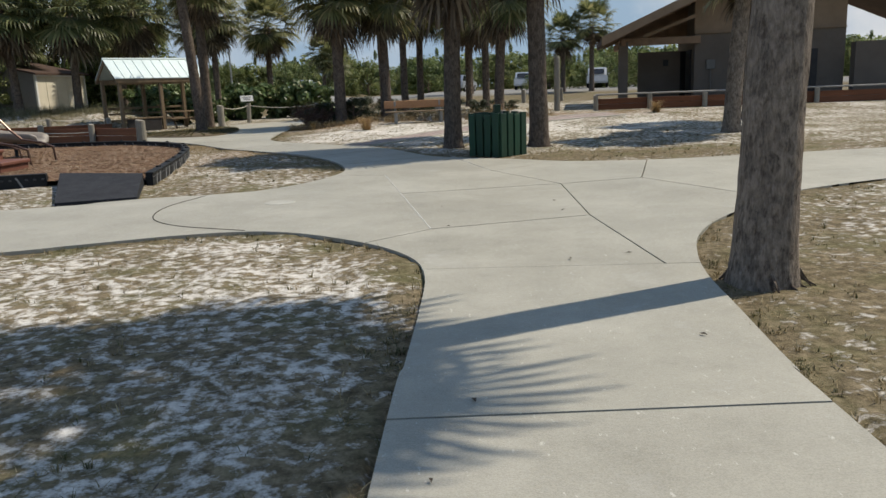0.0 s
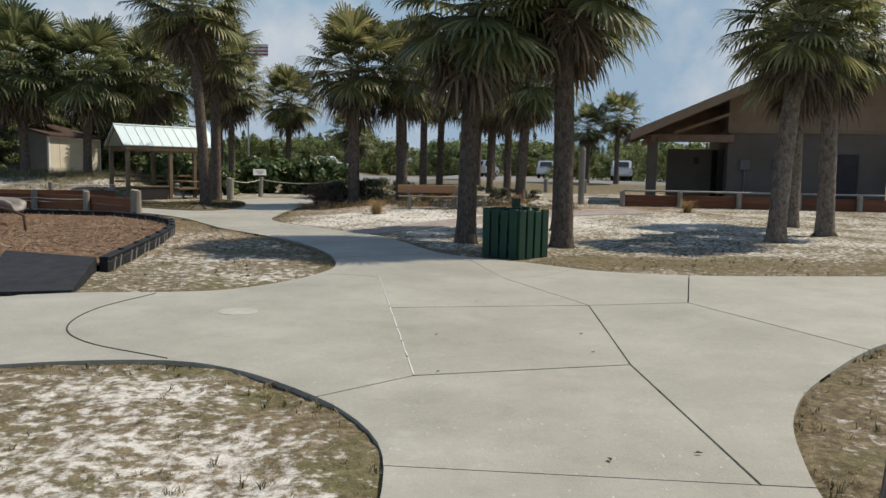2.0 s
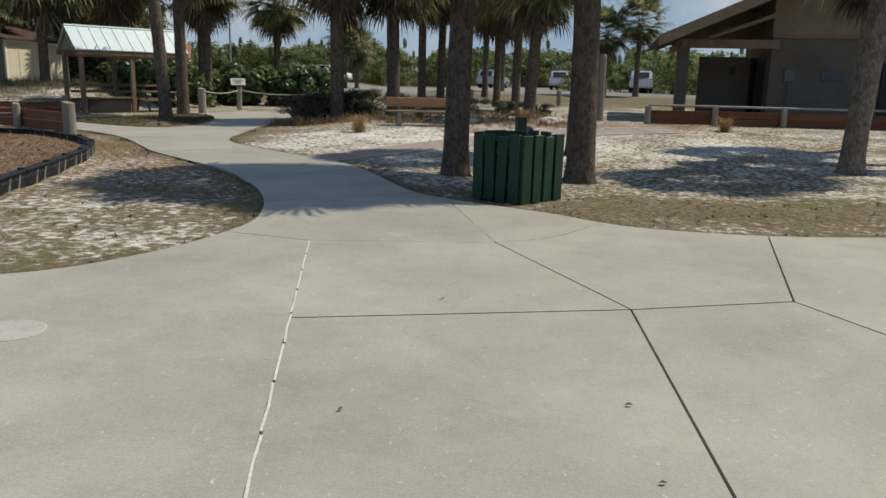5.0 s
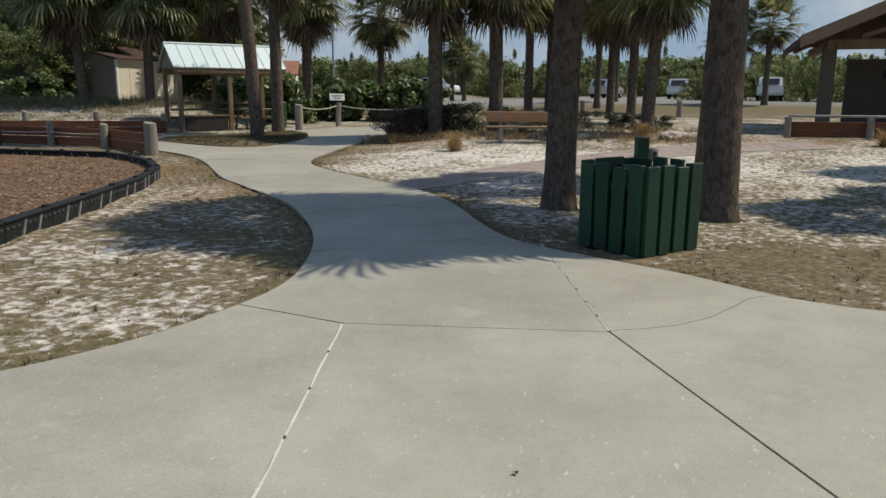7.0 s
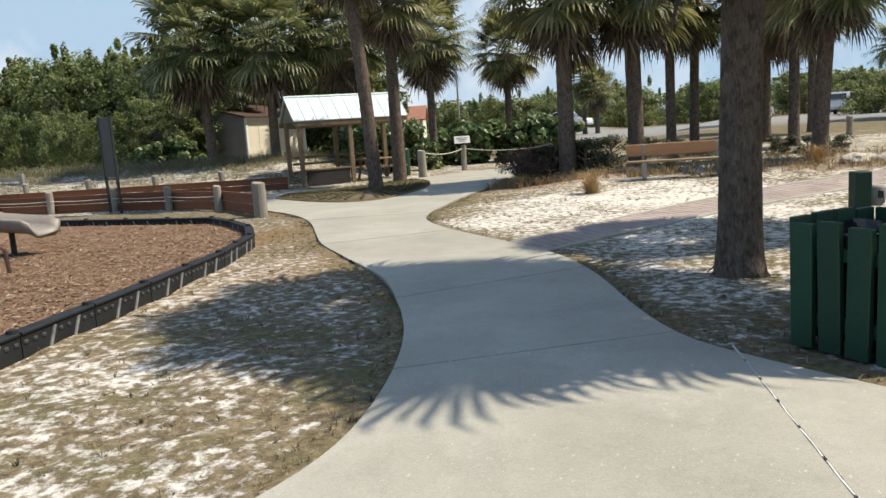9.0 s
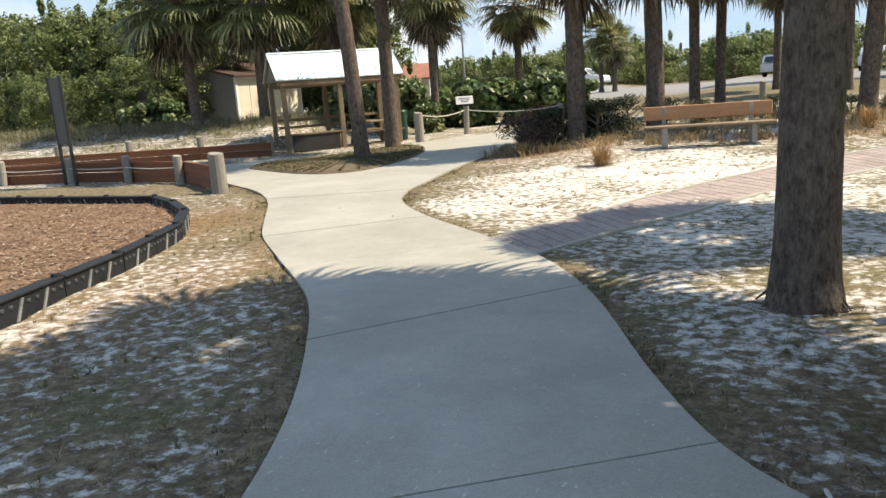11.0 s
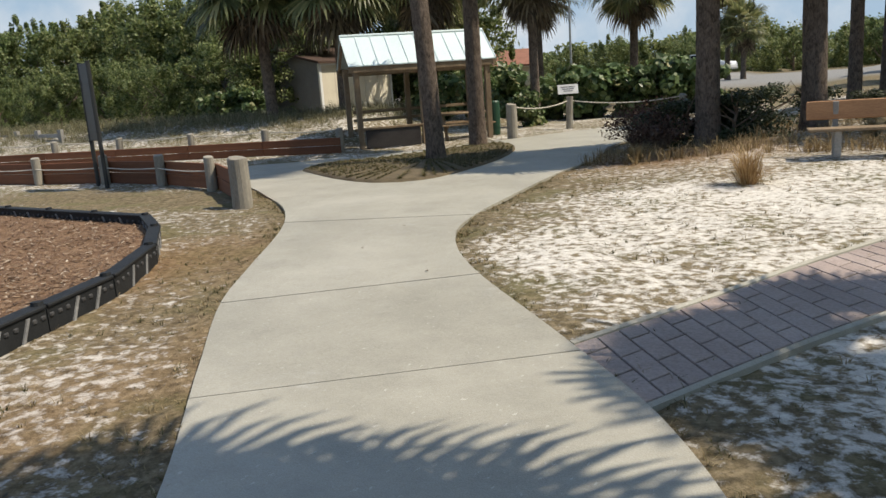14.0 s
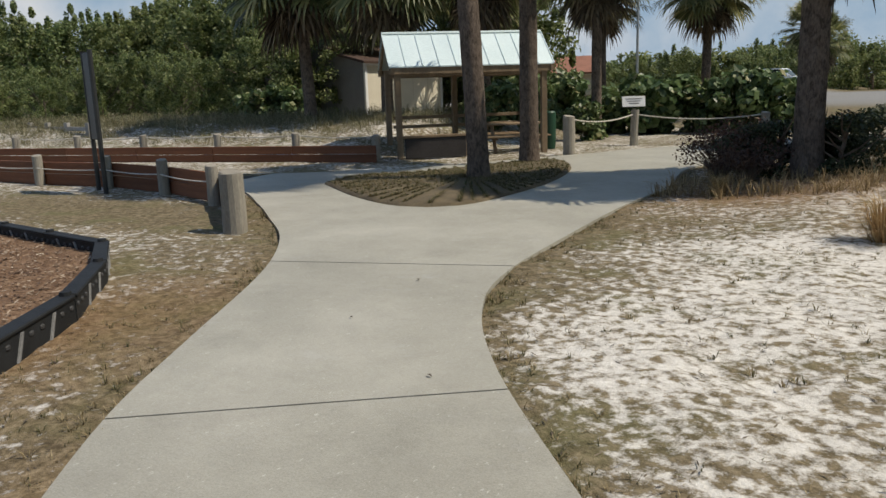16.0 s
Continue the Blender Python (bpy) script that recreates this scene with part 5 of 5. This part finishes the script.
# ---- rest room building ----
def make_restroom():
    g = 0.27
    b = thing("restroom_building", 10.55 * (1 - math.cos(radians(8))) - 36.3 * math.sin(radians(8)), 36.3 * (1 - math.cos(radians(8))) + 10.55 * math.sin(radians(8)), g, -8, "tan stucco rest room building with a deep brown gable roof", "building")
    part("main_wall", box((13.6, 36.3, 1.55), (6.3, 0.25, 3.1)), STUCCO, b)
    part("main_side_wall", box((10.55, 39.1, 2.3), (0.25, 5.4, 4.6)), STUCCO, b)
    part("gable_wall", prism([(10.43, 3.1), (16.75, 3.1), (16.75, 5.52), (14.6, 6.42), (10.43, 4.5)], "y", 36.2, 36.42), TAN_TRIM, b, "tan boarded gable")
    part("wall_cap", box((13.6, 36.15, 3.08), (6.3, 0.12, 0.07), 0, 0.006), TAN_TRIM, b)
    part("screen_wall", box((9.1, 38.2, 1.2), (1.95, 0.25, 2.4)), STUCCO, b)
    # solid dark panel in place of the doorway's shaded inside
    part("doorway", box((10.3, 38.9, 1.2), (0.75, 0.12, 2.4)), DARK_DOOR, b, "flat dark panel for the shade inside the doorway")
    part("door", box((14.95, 36.14, 1.1), (1.35, 0.1, 2.2), 0, 0.01), DARK_DOOR, b, "dark metal door")
    # added panel carries the doorway's dark on across the side wall
    part("side_doorway", box((10.41, 37.75, 1.2), (0.06, 1.7, 2.4)), DARK_DOOR, b, "flat dark panel for the shade inside the doorway")
    part("wall_plaque", box((9.4, 38.05, 1.88), (0.24, 0.03, 0.3), 0, 0.004), DARK_METAL, b)
    part("window", box((12.6, 36.15, 1.75), (0.7, 0.08, 0.4), 0, 0.006), GLASS_DARK, b, "small dark window")
    part("utility_box", box((11.15, 36.12, 1.7), (0.38, 0.1, 0.42), 0, 0.01), DARKENED_GREY, b, "grey utility box")
    part("conduit", tube([(11.15, 36.12, 0.1), (11.15, 36.12, 1.5)], 0.03, 6), DARKENED_GREY, b)
    for x, y in ((7.3, 36.0),):
        part("column", box((x, y, 1.4), (0.42, 0.42, 2.8), 0, 0.02), STUCCO, b)
    part("porch_beam", box((8.9, 36.0, 2.8), (3.5, 0.22, 0.32), 0, 0.01), BROWN_TRIM, b)
    part("porch_beam", box((7.3, 39.2, 2.8), (0.2, 7, 0.3), 0, 0.01), BROWN_TRIM, b)
    for k in range(2):
        u = [(6.3, 2.75), (14.6, 6.4), (14.6, 6.62), (6.3, 2.98)] if k == 0 else [(22.9, 2.75), (14.6, 6.4), (14.6, 6.62), (22.9, 2.98)]
        part("roof_slope", prism(u, "y", 34.6, 43.0), BROWN_ROOF, b)
        f = [(p, q - 0.12 if i < 2 else q + 0.04) for i, (p, q) in enumerate(u)]
        part("bargeboard", prism(f, "y", 34.52, 34.6), TAN_TRIM, b, "tan bargeboard")
    for k in range(4):
        part("rafter", prism([(6.6, 2.76), (14.4, 6.17), (14.4, 6.3), (6.6, 2.88)], "y", 35.3 + 2.2 * k, 35.45 + 2.2 * k), BROWN_TRIM, b)
    part("brace", prism([(8.2, 2.95), (10.4, 3.75), (10.4, 3.9), (8.2, 3.1)], "y", 35.9, 36.05), TAN_TRIM, b)
    part("gable_board", prism([(6.75, 2.85), (10.62, 2.85), (10.62, 4.5)], "y", 38.6, 38.7), BROWN_TRIM, b, "brown boarded soffit")
    part("brick_pier", box((17.8, 35.9, 1.2), (1.6, 0.6, 2.4)), STUCCO, b)
    w = plank_wall("wall_restroom", [(5.5, 32.6), (7.6, 32.6), (9.8, 32.5), (12.0, 32.4), (14.2, 32.3), (17.2, 32.2), (20, 32)], 0.46, ground_z(8, 32.5), "low red-brown plank wall before the rest rooms")
    pts = [(5.4, 32.5), (7.6, 32.5), (9.8, 32.4), (12.0, 32.3), (14.2, 32.2), (17.2, 32.1)]
    for x, y in pts:
        post(x, y, 0.6, 0.10, None, "rest room fence posts")
    rl = thing("handrail", 0, 0, ground_z(8, 32.5), 0, "grey timber handrail along the plank wall", "rail")
    for a, c in zip(pts, pts[1:]):
        part("rail", tube([(a[0], a[1], 0.62), (c[0], c[1], 0.62)], 0.04, 6), DECK_GREY, rl)
    wp = thing("tall_post", 4.0, 34.0, ground_z(4, 34), 0, "tall pale weathered timber post beside the path", "post")
    part("post_shaft", tube([(0, 0, -0.1), (0, 0, 2.2), (0, 0, 2.28)], [0.13, 0.125, 0.09], 12), POST_WOOD, wp)
    for k in range(4):
        post(-1.0 + 2.3 * k, 47 + 0.4 * k, 0.8, 0.13, None, "car park bollards", "weathered timber bollard at the edge of the car park")


# ---- vehicles ----
def vehicle(kind, x, y, rz, paint, label):
    v = thing(kind, x, y, ground_z(x, y), rz, label, "car", "parked vehicles")
    W = 1.85
    if kind == "pickup_truck":
        low = [(-2.7, 0.45), (2.65, 0.45), (2.75, 0.8), (2.6, 1.05), (1.45, 1.15), (-2.72, 1.15)]
        cab = [(1.45, 1.14), (0.75, 1.82), (-0.85, 1.85), (-1.05, 1.14)]
        glass = [(1.2, 1.2), (0.72, 1.74), (-0.75, 1.76), (-0.9, 1.2)]
    else:
        low = [(-2.3, 0.42), (2.25, 0.42), (2.35, 0.75), (2.2, 1.0), (1.2, 1.1), (-2.35, 1.12)]
        cab = [(1.25, 1.09), (0.5, 1.74), (-1.9, 1.78), (-2.33, 1.1)]
        glass = [(1.0, 1.16), (0.45, 1.66), (-1.8, 1.69), (-2.1, 1.16)]
    def shell(o, a, c, bev):
        bm = prism(o, "y", a, c)
        bmesh.ops.bevel(bm, geom=list(bm.edges), offset=bev, segments=2, affect="EDGES")
        return bm
    part("body", shell(low, -W / 2, W / 2, 0.06), paint, v)
    part("cab", shell(cab, -W / 2 + 0.1, W / 2 - 0.1, 0.07), paint, v)
    for s in (-1, 1):
        part("side_window", prism(glass, "y", s * (W / 2 - 0.10), s * (W / 2 - 0.088)), GLASS_DARK, v)
    part("windscreen", prism([(cab[0][0] - 0.08, 1.22), (cab[1][0] + 0.07, 1.74), (cab[1][0] + 0.085, 1.74), (cab[0][0] - 0.045, 1.22)], "y", -0.68, 0.68), GLASS_DARK, v)
    part("rear_window", prism([(cab[2][0] - 0.03, 1.68), (cab[3][0] + 0.02, 1.22), (cab[3][0] - 0.02, 1.22), (cab[2][0] - 0.06, 1.68)], "y", -0.6, 0.6), GLASS_DARK, v)
    for sx in (-1, 1):
        part("bumper", box((sx * (low[1][0] + 0.05), 0, 0.5), (0.12, W - 0.1, 0.2), 0, 0.03), CHROME, v)
        for sy in (-1, 1):
            part("tail_light" if sx < 0 else "headlight", box((sx * (low[1][0] + 0.0), sy * 0.72, 0.85), (0.12, 0.22, 0.16), 0, 0.02), BLUE_RED if sx < 0 else CHROME, v)
            wheel = part("wheel", tube([(sx * 1.5, sy * (W / 2 - 0.2), 0.36), (sx * 1.5, sy * (W / 2 + 0.01), 0.36)], 0.36, 20), TYRE, v)
            part("rim", tube([(sx * 1.5, sy * (W / 2), 0.36), (sx * 1.5, sy * (W / 2 + 0.02), 0.36)], 0.21, 14), CHROME, wheel)
            part("mirror", box((cab[0][0] - 0.35, sy * (W / 2 + 0.08), 1.25), (0.1, 0.16, 0.14), 0, 0.02), paint, v)
    return v


def make_vehicles():
    vehicle("pickup_truck", -18.0, 88, -8, CAR_WHITE, "white pickup truck parked in the car park")
    vehicle("car", 6.6, 83, 75, CAR_WHITE, "white sport utility car parked facing away")
    vehicle("car", 12.3, 73, 80, CAR_WHITE, "white sport utility car parked near the rest rooms")
    vehicle("car", -0.2, 86, 70, CAR_SILVER, "silver car parked among the palms")


# ---- play structure ----
def make_play():
    p = thing("play_structure", 0, 0, 0, 0, "brown play structure with steps, handrails and a beige slide", "play equipment")
    slide = bmesh.new()
    path = [Vector(q) - Vector((0.42, 0, 0.02)) for q in ((-13.0, 19.3, 1.85), (-12.5, 19.32, 1.5), (-12.1, 19.35, 1.1), (-11.7, 19.4, 0.78), (-11.25, 19.45, 0.64), (-10.75, 19.5, 0.60), (-10.35, 19.55, 0.57), (-10.2, 19.57, 0.50))]
    prof = [(-0.27, 0.12), (-0.31, 0.09), (-0.28, -0.06), (-0.16, -0.13), (0.16, -0.13), (0.28, -0.06), (0.31, 0.09), (0.27, 0.12), (0.22, 0.0), (0.12, -0.06), (-0.12, -0.06), (-0.22, 0.0)]
    rings = []
    for q in path:
        rings.append([slide.verts.new((q.x, q.y + u, q.z + w)) for u, w in prof])
    for a, c in zip(rings, rings[1:]):
        for k in range(12):
            slide.faces.new((a[k], a[(k + 1) % 12], c[(k + 1) % 12], c[k]))
    slide.faces.new(rings[0][::-1])
    slide.faces.new(rings[-1])
    bmesh.ops.recalc_face_normals(slide, faces=slide.faces)
    part("slide", slide, SLIDE_GREY, p, "beige moulded slide", True)
    part("slide_leg", tube([(-11.3, 19.5, 0.0), (-11.3, 19.5, 0.5)], 0.045, 8), DARK_METAL, p)
    part("slide_foot", box((-11.3, 19.5, 0.08), (0.3, 0.3, 0.03), 0, 0.006), DARK_METAL, p)
    part("platform", box((-13.55, 18.4, 1.6), (1.3, 2.4, 0.1), 0, 0.01), PLAY_BROWN, p)
    for x, y in ((-12.95, 17.4), (-13.0, 19.75), (-14.2, 17.4), (-14.2, 19.75)):
        part("tower_post", box((x, y, 1.9), (0.2, 0.2, 3.8), 0, 0.02), PLAY_BROWN, p)
    part("side_panel", box((-12.9, 17.95, 1.35), (0.08, 0.9, 2.5), 0, 0.02), PLAY_BROWN, p)
    for k in range(5):
        x, z = -9.35 - 0.52 * k, 0.24 + 0.21 * k
        part("step", box((x, 15.65, z), (0.62, 1.05, 0.08), 0, 0.02), PLAY_BROWN, p)
        part("riser", box((x + 0.24, 15.65, z - 0.12), (0.05, 1.0, 0.2), 0, 0.01), PLAY_BROWN, p)
        part("step_support", box((x - 0.1, 15.65, z / 2), (0.12, 0.7, z - 0.06), 0, 0.01), DARK_METAL, p)
    part("deck_panel", box((-11.9, 16.2, 0.9), (0.9, 1.9, 0.09), 0, 0.02), PLAY_BROWN, p)
    part("deck_skirt", box((-11.4, 16.2, 0.55), (0.06, 1.9, 0.7), 0, 0.02), PLAY_BROWN, p)
    for y in (16.9, 17.95):
        part("handrail", tube([(-12.6, y, 2.3), (-11.9, y, 2.0), (-11.2, y, 1.5), (-10.75, y, 1.15), (-10.45, y, 0.8), (-10.2, y, 0.58), (-9.75, y, 0.5), (-9.5, y, 0.4), (-9.46, y, 0.02)], 0.028, 8), BRONZE, p, "curved bronze-coated handrail")
        part("handrail", tube([(-12.6, y, 1.75), (-11.9, y, 1.5), (-11.3, y, 1.05), (-10.9, y, 0.6), (-10.3, y, 0.35), (-10.25, y, 0.02)], 0.024, 8), BRONZE, p)
        for k in range(5):
            x = -12.4 + 0.26 * k
            z = 2.2 - 0.55 * (k * 0.26)
            part("baluster", tube([(x, y, z), (x, y, z - 0.75)], 0.014, 6), DARK_METAL, p)
    s = thing("panel_sign", -16.5, 26.85, 0, 70, "tall dark two-post sign panel seen edge on", "sign")
    for y in (-0.34, 0.34):
        part("sign_leg", tube([(0, y, -0.1), (0, y, 2.62)], 0.045, 8), DARK_METAL, s)
    part("panel", box((0, 0, 1.78), (0.05, 0.62, 1.6), 0, 0.006), DARK_METAL, s)


def make_boardwalk():
    b = thing("boardwalk", 0, 0, 0, 0, "weathered grey boardwalk rails at the beach access", "boardwalk")
    for k in range(6):
        x, y = -27.5 - 1.9 * k, 33.0 + 0.3 * k
        part("rail_post", box((x, y, 0.5), (0.16, 0.16, 1.1), 15, 0.01), DECK_GREY, b)
        for z in (0.4, 0.62, 0.84):
            part("rail", box((x - 0.95, y + 0.15, z), (1.9, 0.05, 0.14), -9, 0.006), DECK_GREY, b)


# ---- island at the fork, small things ----
def make_island():
    outline = [(-12.9, 29.2), (-11.0, 28.0), (-9.7, 27.5), (-8.9, 27.9), (-8.8, 29.3), (-9.1, 31.4), (-9.9, 33.6), (-11.1, 34.9), (-11.8, 33.4), (-12.4, 31.4), (-13.2, 30.3)]
    ring = [p for p in curve([(*q, 0) for q in outline + outline[:1]], 0.3)][:-1]
    c = sum(ring, Vector()) / len(ring)
    bm = bmesh.new()
    loops = []
    for f, z in ((1.0, -0.02), (0.99, 0.045), (0.9, 0.055), (0.6, 0.075), (0.3, 0.085)):
        loops.append([bm.verts.new((c.x + (p.x - c.x) * f, c.y + (p.y - c.y) * f, z + (0.02 * noise.noise(p * 2) if 0.2 < f < 0.95 else 0))) for p in ring])
    for a, b in zip(loops, loops[1:]):
        for k in range(len(ring)):
            bm.faces.new((a[k], a[(k + 1) % len(ring)], b[(k + 1) % len(ring)], b[k]))
    bm.faces.new(loops[-1])
    bmesh.ops.recalc_face_normals(bm, faces=bm.faces)
    tagged(part("planting_island", bm, ISLAND, smooth=True), "low grassy island between two arms of the footpath", "planting bed", kind="structure")
    rnd = random.Random(17)
    g = bmesh.new()
    for k in range(4200):
        p = rnd.choice(ring)
        f = math.sqrt(rnd.random()) * 0.97
        x, y = c.x + (p.x - c.x) * f, c.y + (p.y - c.y) * f
        blades(g, (x, y, 0.085 - 0.045 * f), 6, rnd.uniform(0.03, 0.09), 0.1, rnd, 0.005)
    tagged(part("short_grass", g, GRASS), "short grass on the planting island", "grass", kind="stuff")




def make_small():
    rnd = random.Random(5)
    grass_clump(-3.42, 27.3, 0.62, 1)
    grass_clump(-2.2, 31.6, 0.5, 2, STRAW, "straggly pale grass clump in the bed")
    grass_clump(1.3, 31.6, 0.62, 3)
    grass_clump(7.3, 30.2, 0.6, 4)
    grass_clump(-5.9, 30.4, 0.45, 5, STRAW, "straggly pale grass clump in the bed")
    for k, (x, y, s) in enumerate([(-6.45, 32.4, 0.9), (-6.3, 33.3, 0.95), (-6.8, 34.4, 0.85), (-5.9, 32.0, 0.7)]):
        twiggy(x, y, s, 60 + k)
    for k, (x, y, s) in enumerate([(2.1, 31.3, 0.34), (2.7, 31.4, 0.28), (3.2, 31.9, 0.3), (-0.4, 31.0, 0.2), (2.4, 31.9, 0.25)]):
        bm = bmesh.new()
        bmesh.ops.create_icosphere(bm, subdivisions=3, radius=s)
        for v in bm.verts:
            v.co *= 1 + 0.35 * noise.noise(v.co * 4 + Vector((k, 0, 0)))
            v.co.z *= 0.55
        o = part("boulder", bm, ROCK)
        o.matrix_basis = pose(x, y, ground_z(x, y) + s * 0.1, 0, 0, 60 * k)
        tagged(o, "pale rough boulder in the planting bed", "boulder", "boulders in the bed")
    cover = part("drain_cover", tube([(0, 0, -0.03), (0, 0, 0.004), (0, 0, 0.008)], [0.2, 0.2, 0.19], 28), DRAIN)
    cover.matrix_basis = pose(-2.4, 10.25, 0.003)
    tagged(cover, "pale round drain cover in the concrete", "drain cover")
    f = thing("flagpole", -14.2, 48, ground_z(-14.2, 48), 0, "slim metal flagpole with a striped flag behind the hedge", "flagpole")
    part("pole", tube([(0, 0, 0), (0, 0, 9.2)], [0.06, 0.035], 8), CHROME, f)
    flag = part("flag", box((0.62, 0, 8.3), (1.2, 0.02, 0.7), 0, 0.004), WHITE_PAINT, f)
    for k in range(3):
        part("stripe", box((0.62, 0, 8.06 + 0.2 * k), (1.21, 0.03, 0.09)), BLUE_RED, flag)
    for k in range(16):
        x, y = rnd.choice([(rnd.uniform(-0.2, 1.5), rnd.uniform(2, 8)), (rnd.uniform(-1, 1.2), rnd.uniform(8, 12.5)), (rnd.uniform(-7, -5), rnd.uniform(22, 26))])
        bm = bmesh.new()
        w, ln = rnd.uniform(0.008, 0.015), rnd.uniform(0.014, 0.028)
        v = [bm.verts.new(q) for q in ((-ln, 0, 0.002), (0, w, 0.012), (ln, 0, 0.004), (0, -w, 0.010))]
        bm.faces.new(v)
        o = part("fallen_leaf", bm, FROND_DEAD)
        o.matrix_basis = pose(x, y, 0.012, 0, 0, rnd.uniform(0, 360))
        tagged(o, "small dry brown leaf lying on the concrete", "leaf", "fallen leaves")


for k, (x, y, h, r, s, ln) in enumerate(PALMS):
    palm(x, y, h, r, s, ln, BARK if 4 <= k <= 6 or k == 0 else BARK_MID, seed=k)
for k, (x, y, h, r, s, ln) in enumerate(GREYISH):
    palm(x, y, h, r, s, ln, BARK_DARK, seed=20 + k, group="background palms", label="dark-trunked sabal palm with a shaggy brown skirt")
for k, (x, y, h) in enumerate(FAR_PALMS):
    palm(x, y, h, 0.19, 1.0, (0, 0), BARK_DARK, True, "distant sabal palm with a round green crown", 50 + k, "distant palms")
make_woods()
make_playground()
make_fences()
make_bin()
make_bench()
make_shelter()
make_sheds()
make_restroom()
make_vehicles()
make_play()
make_boardwalk()
make_island()
make_small()
scatter_grass()
make_pavers()
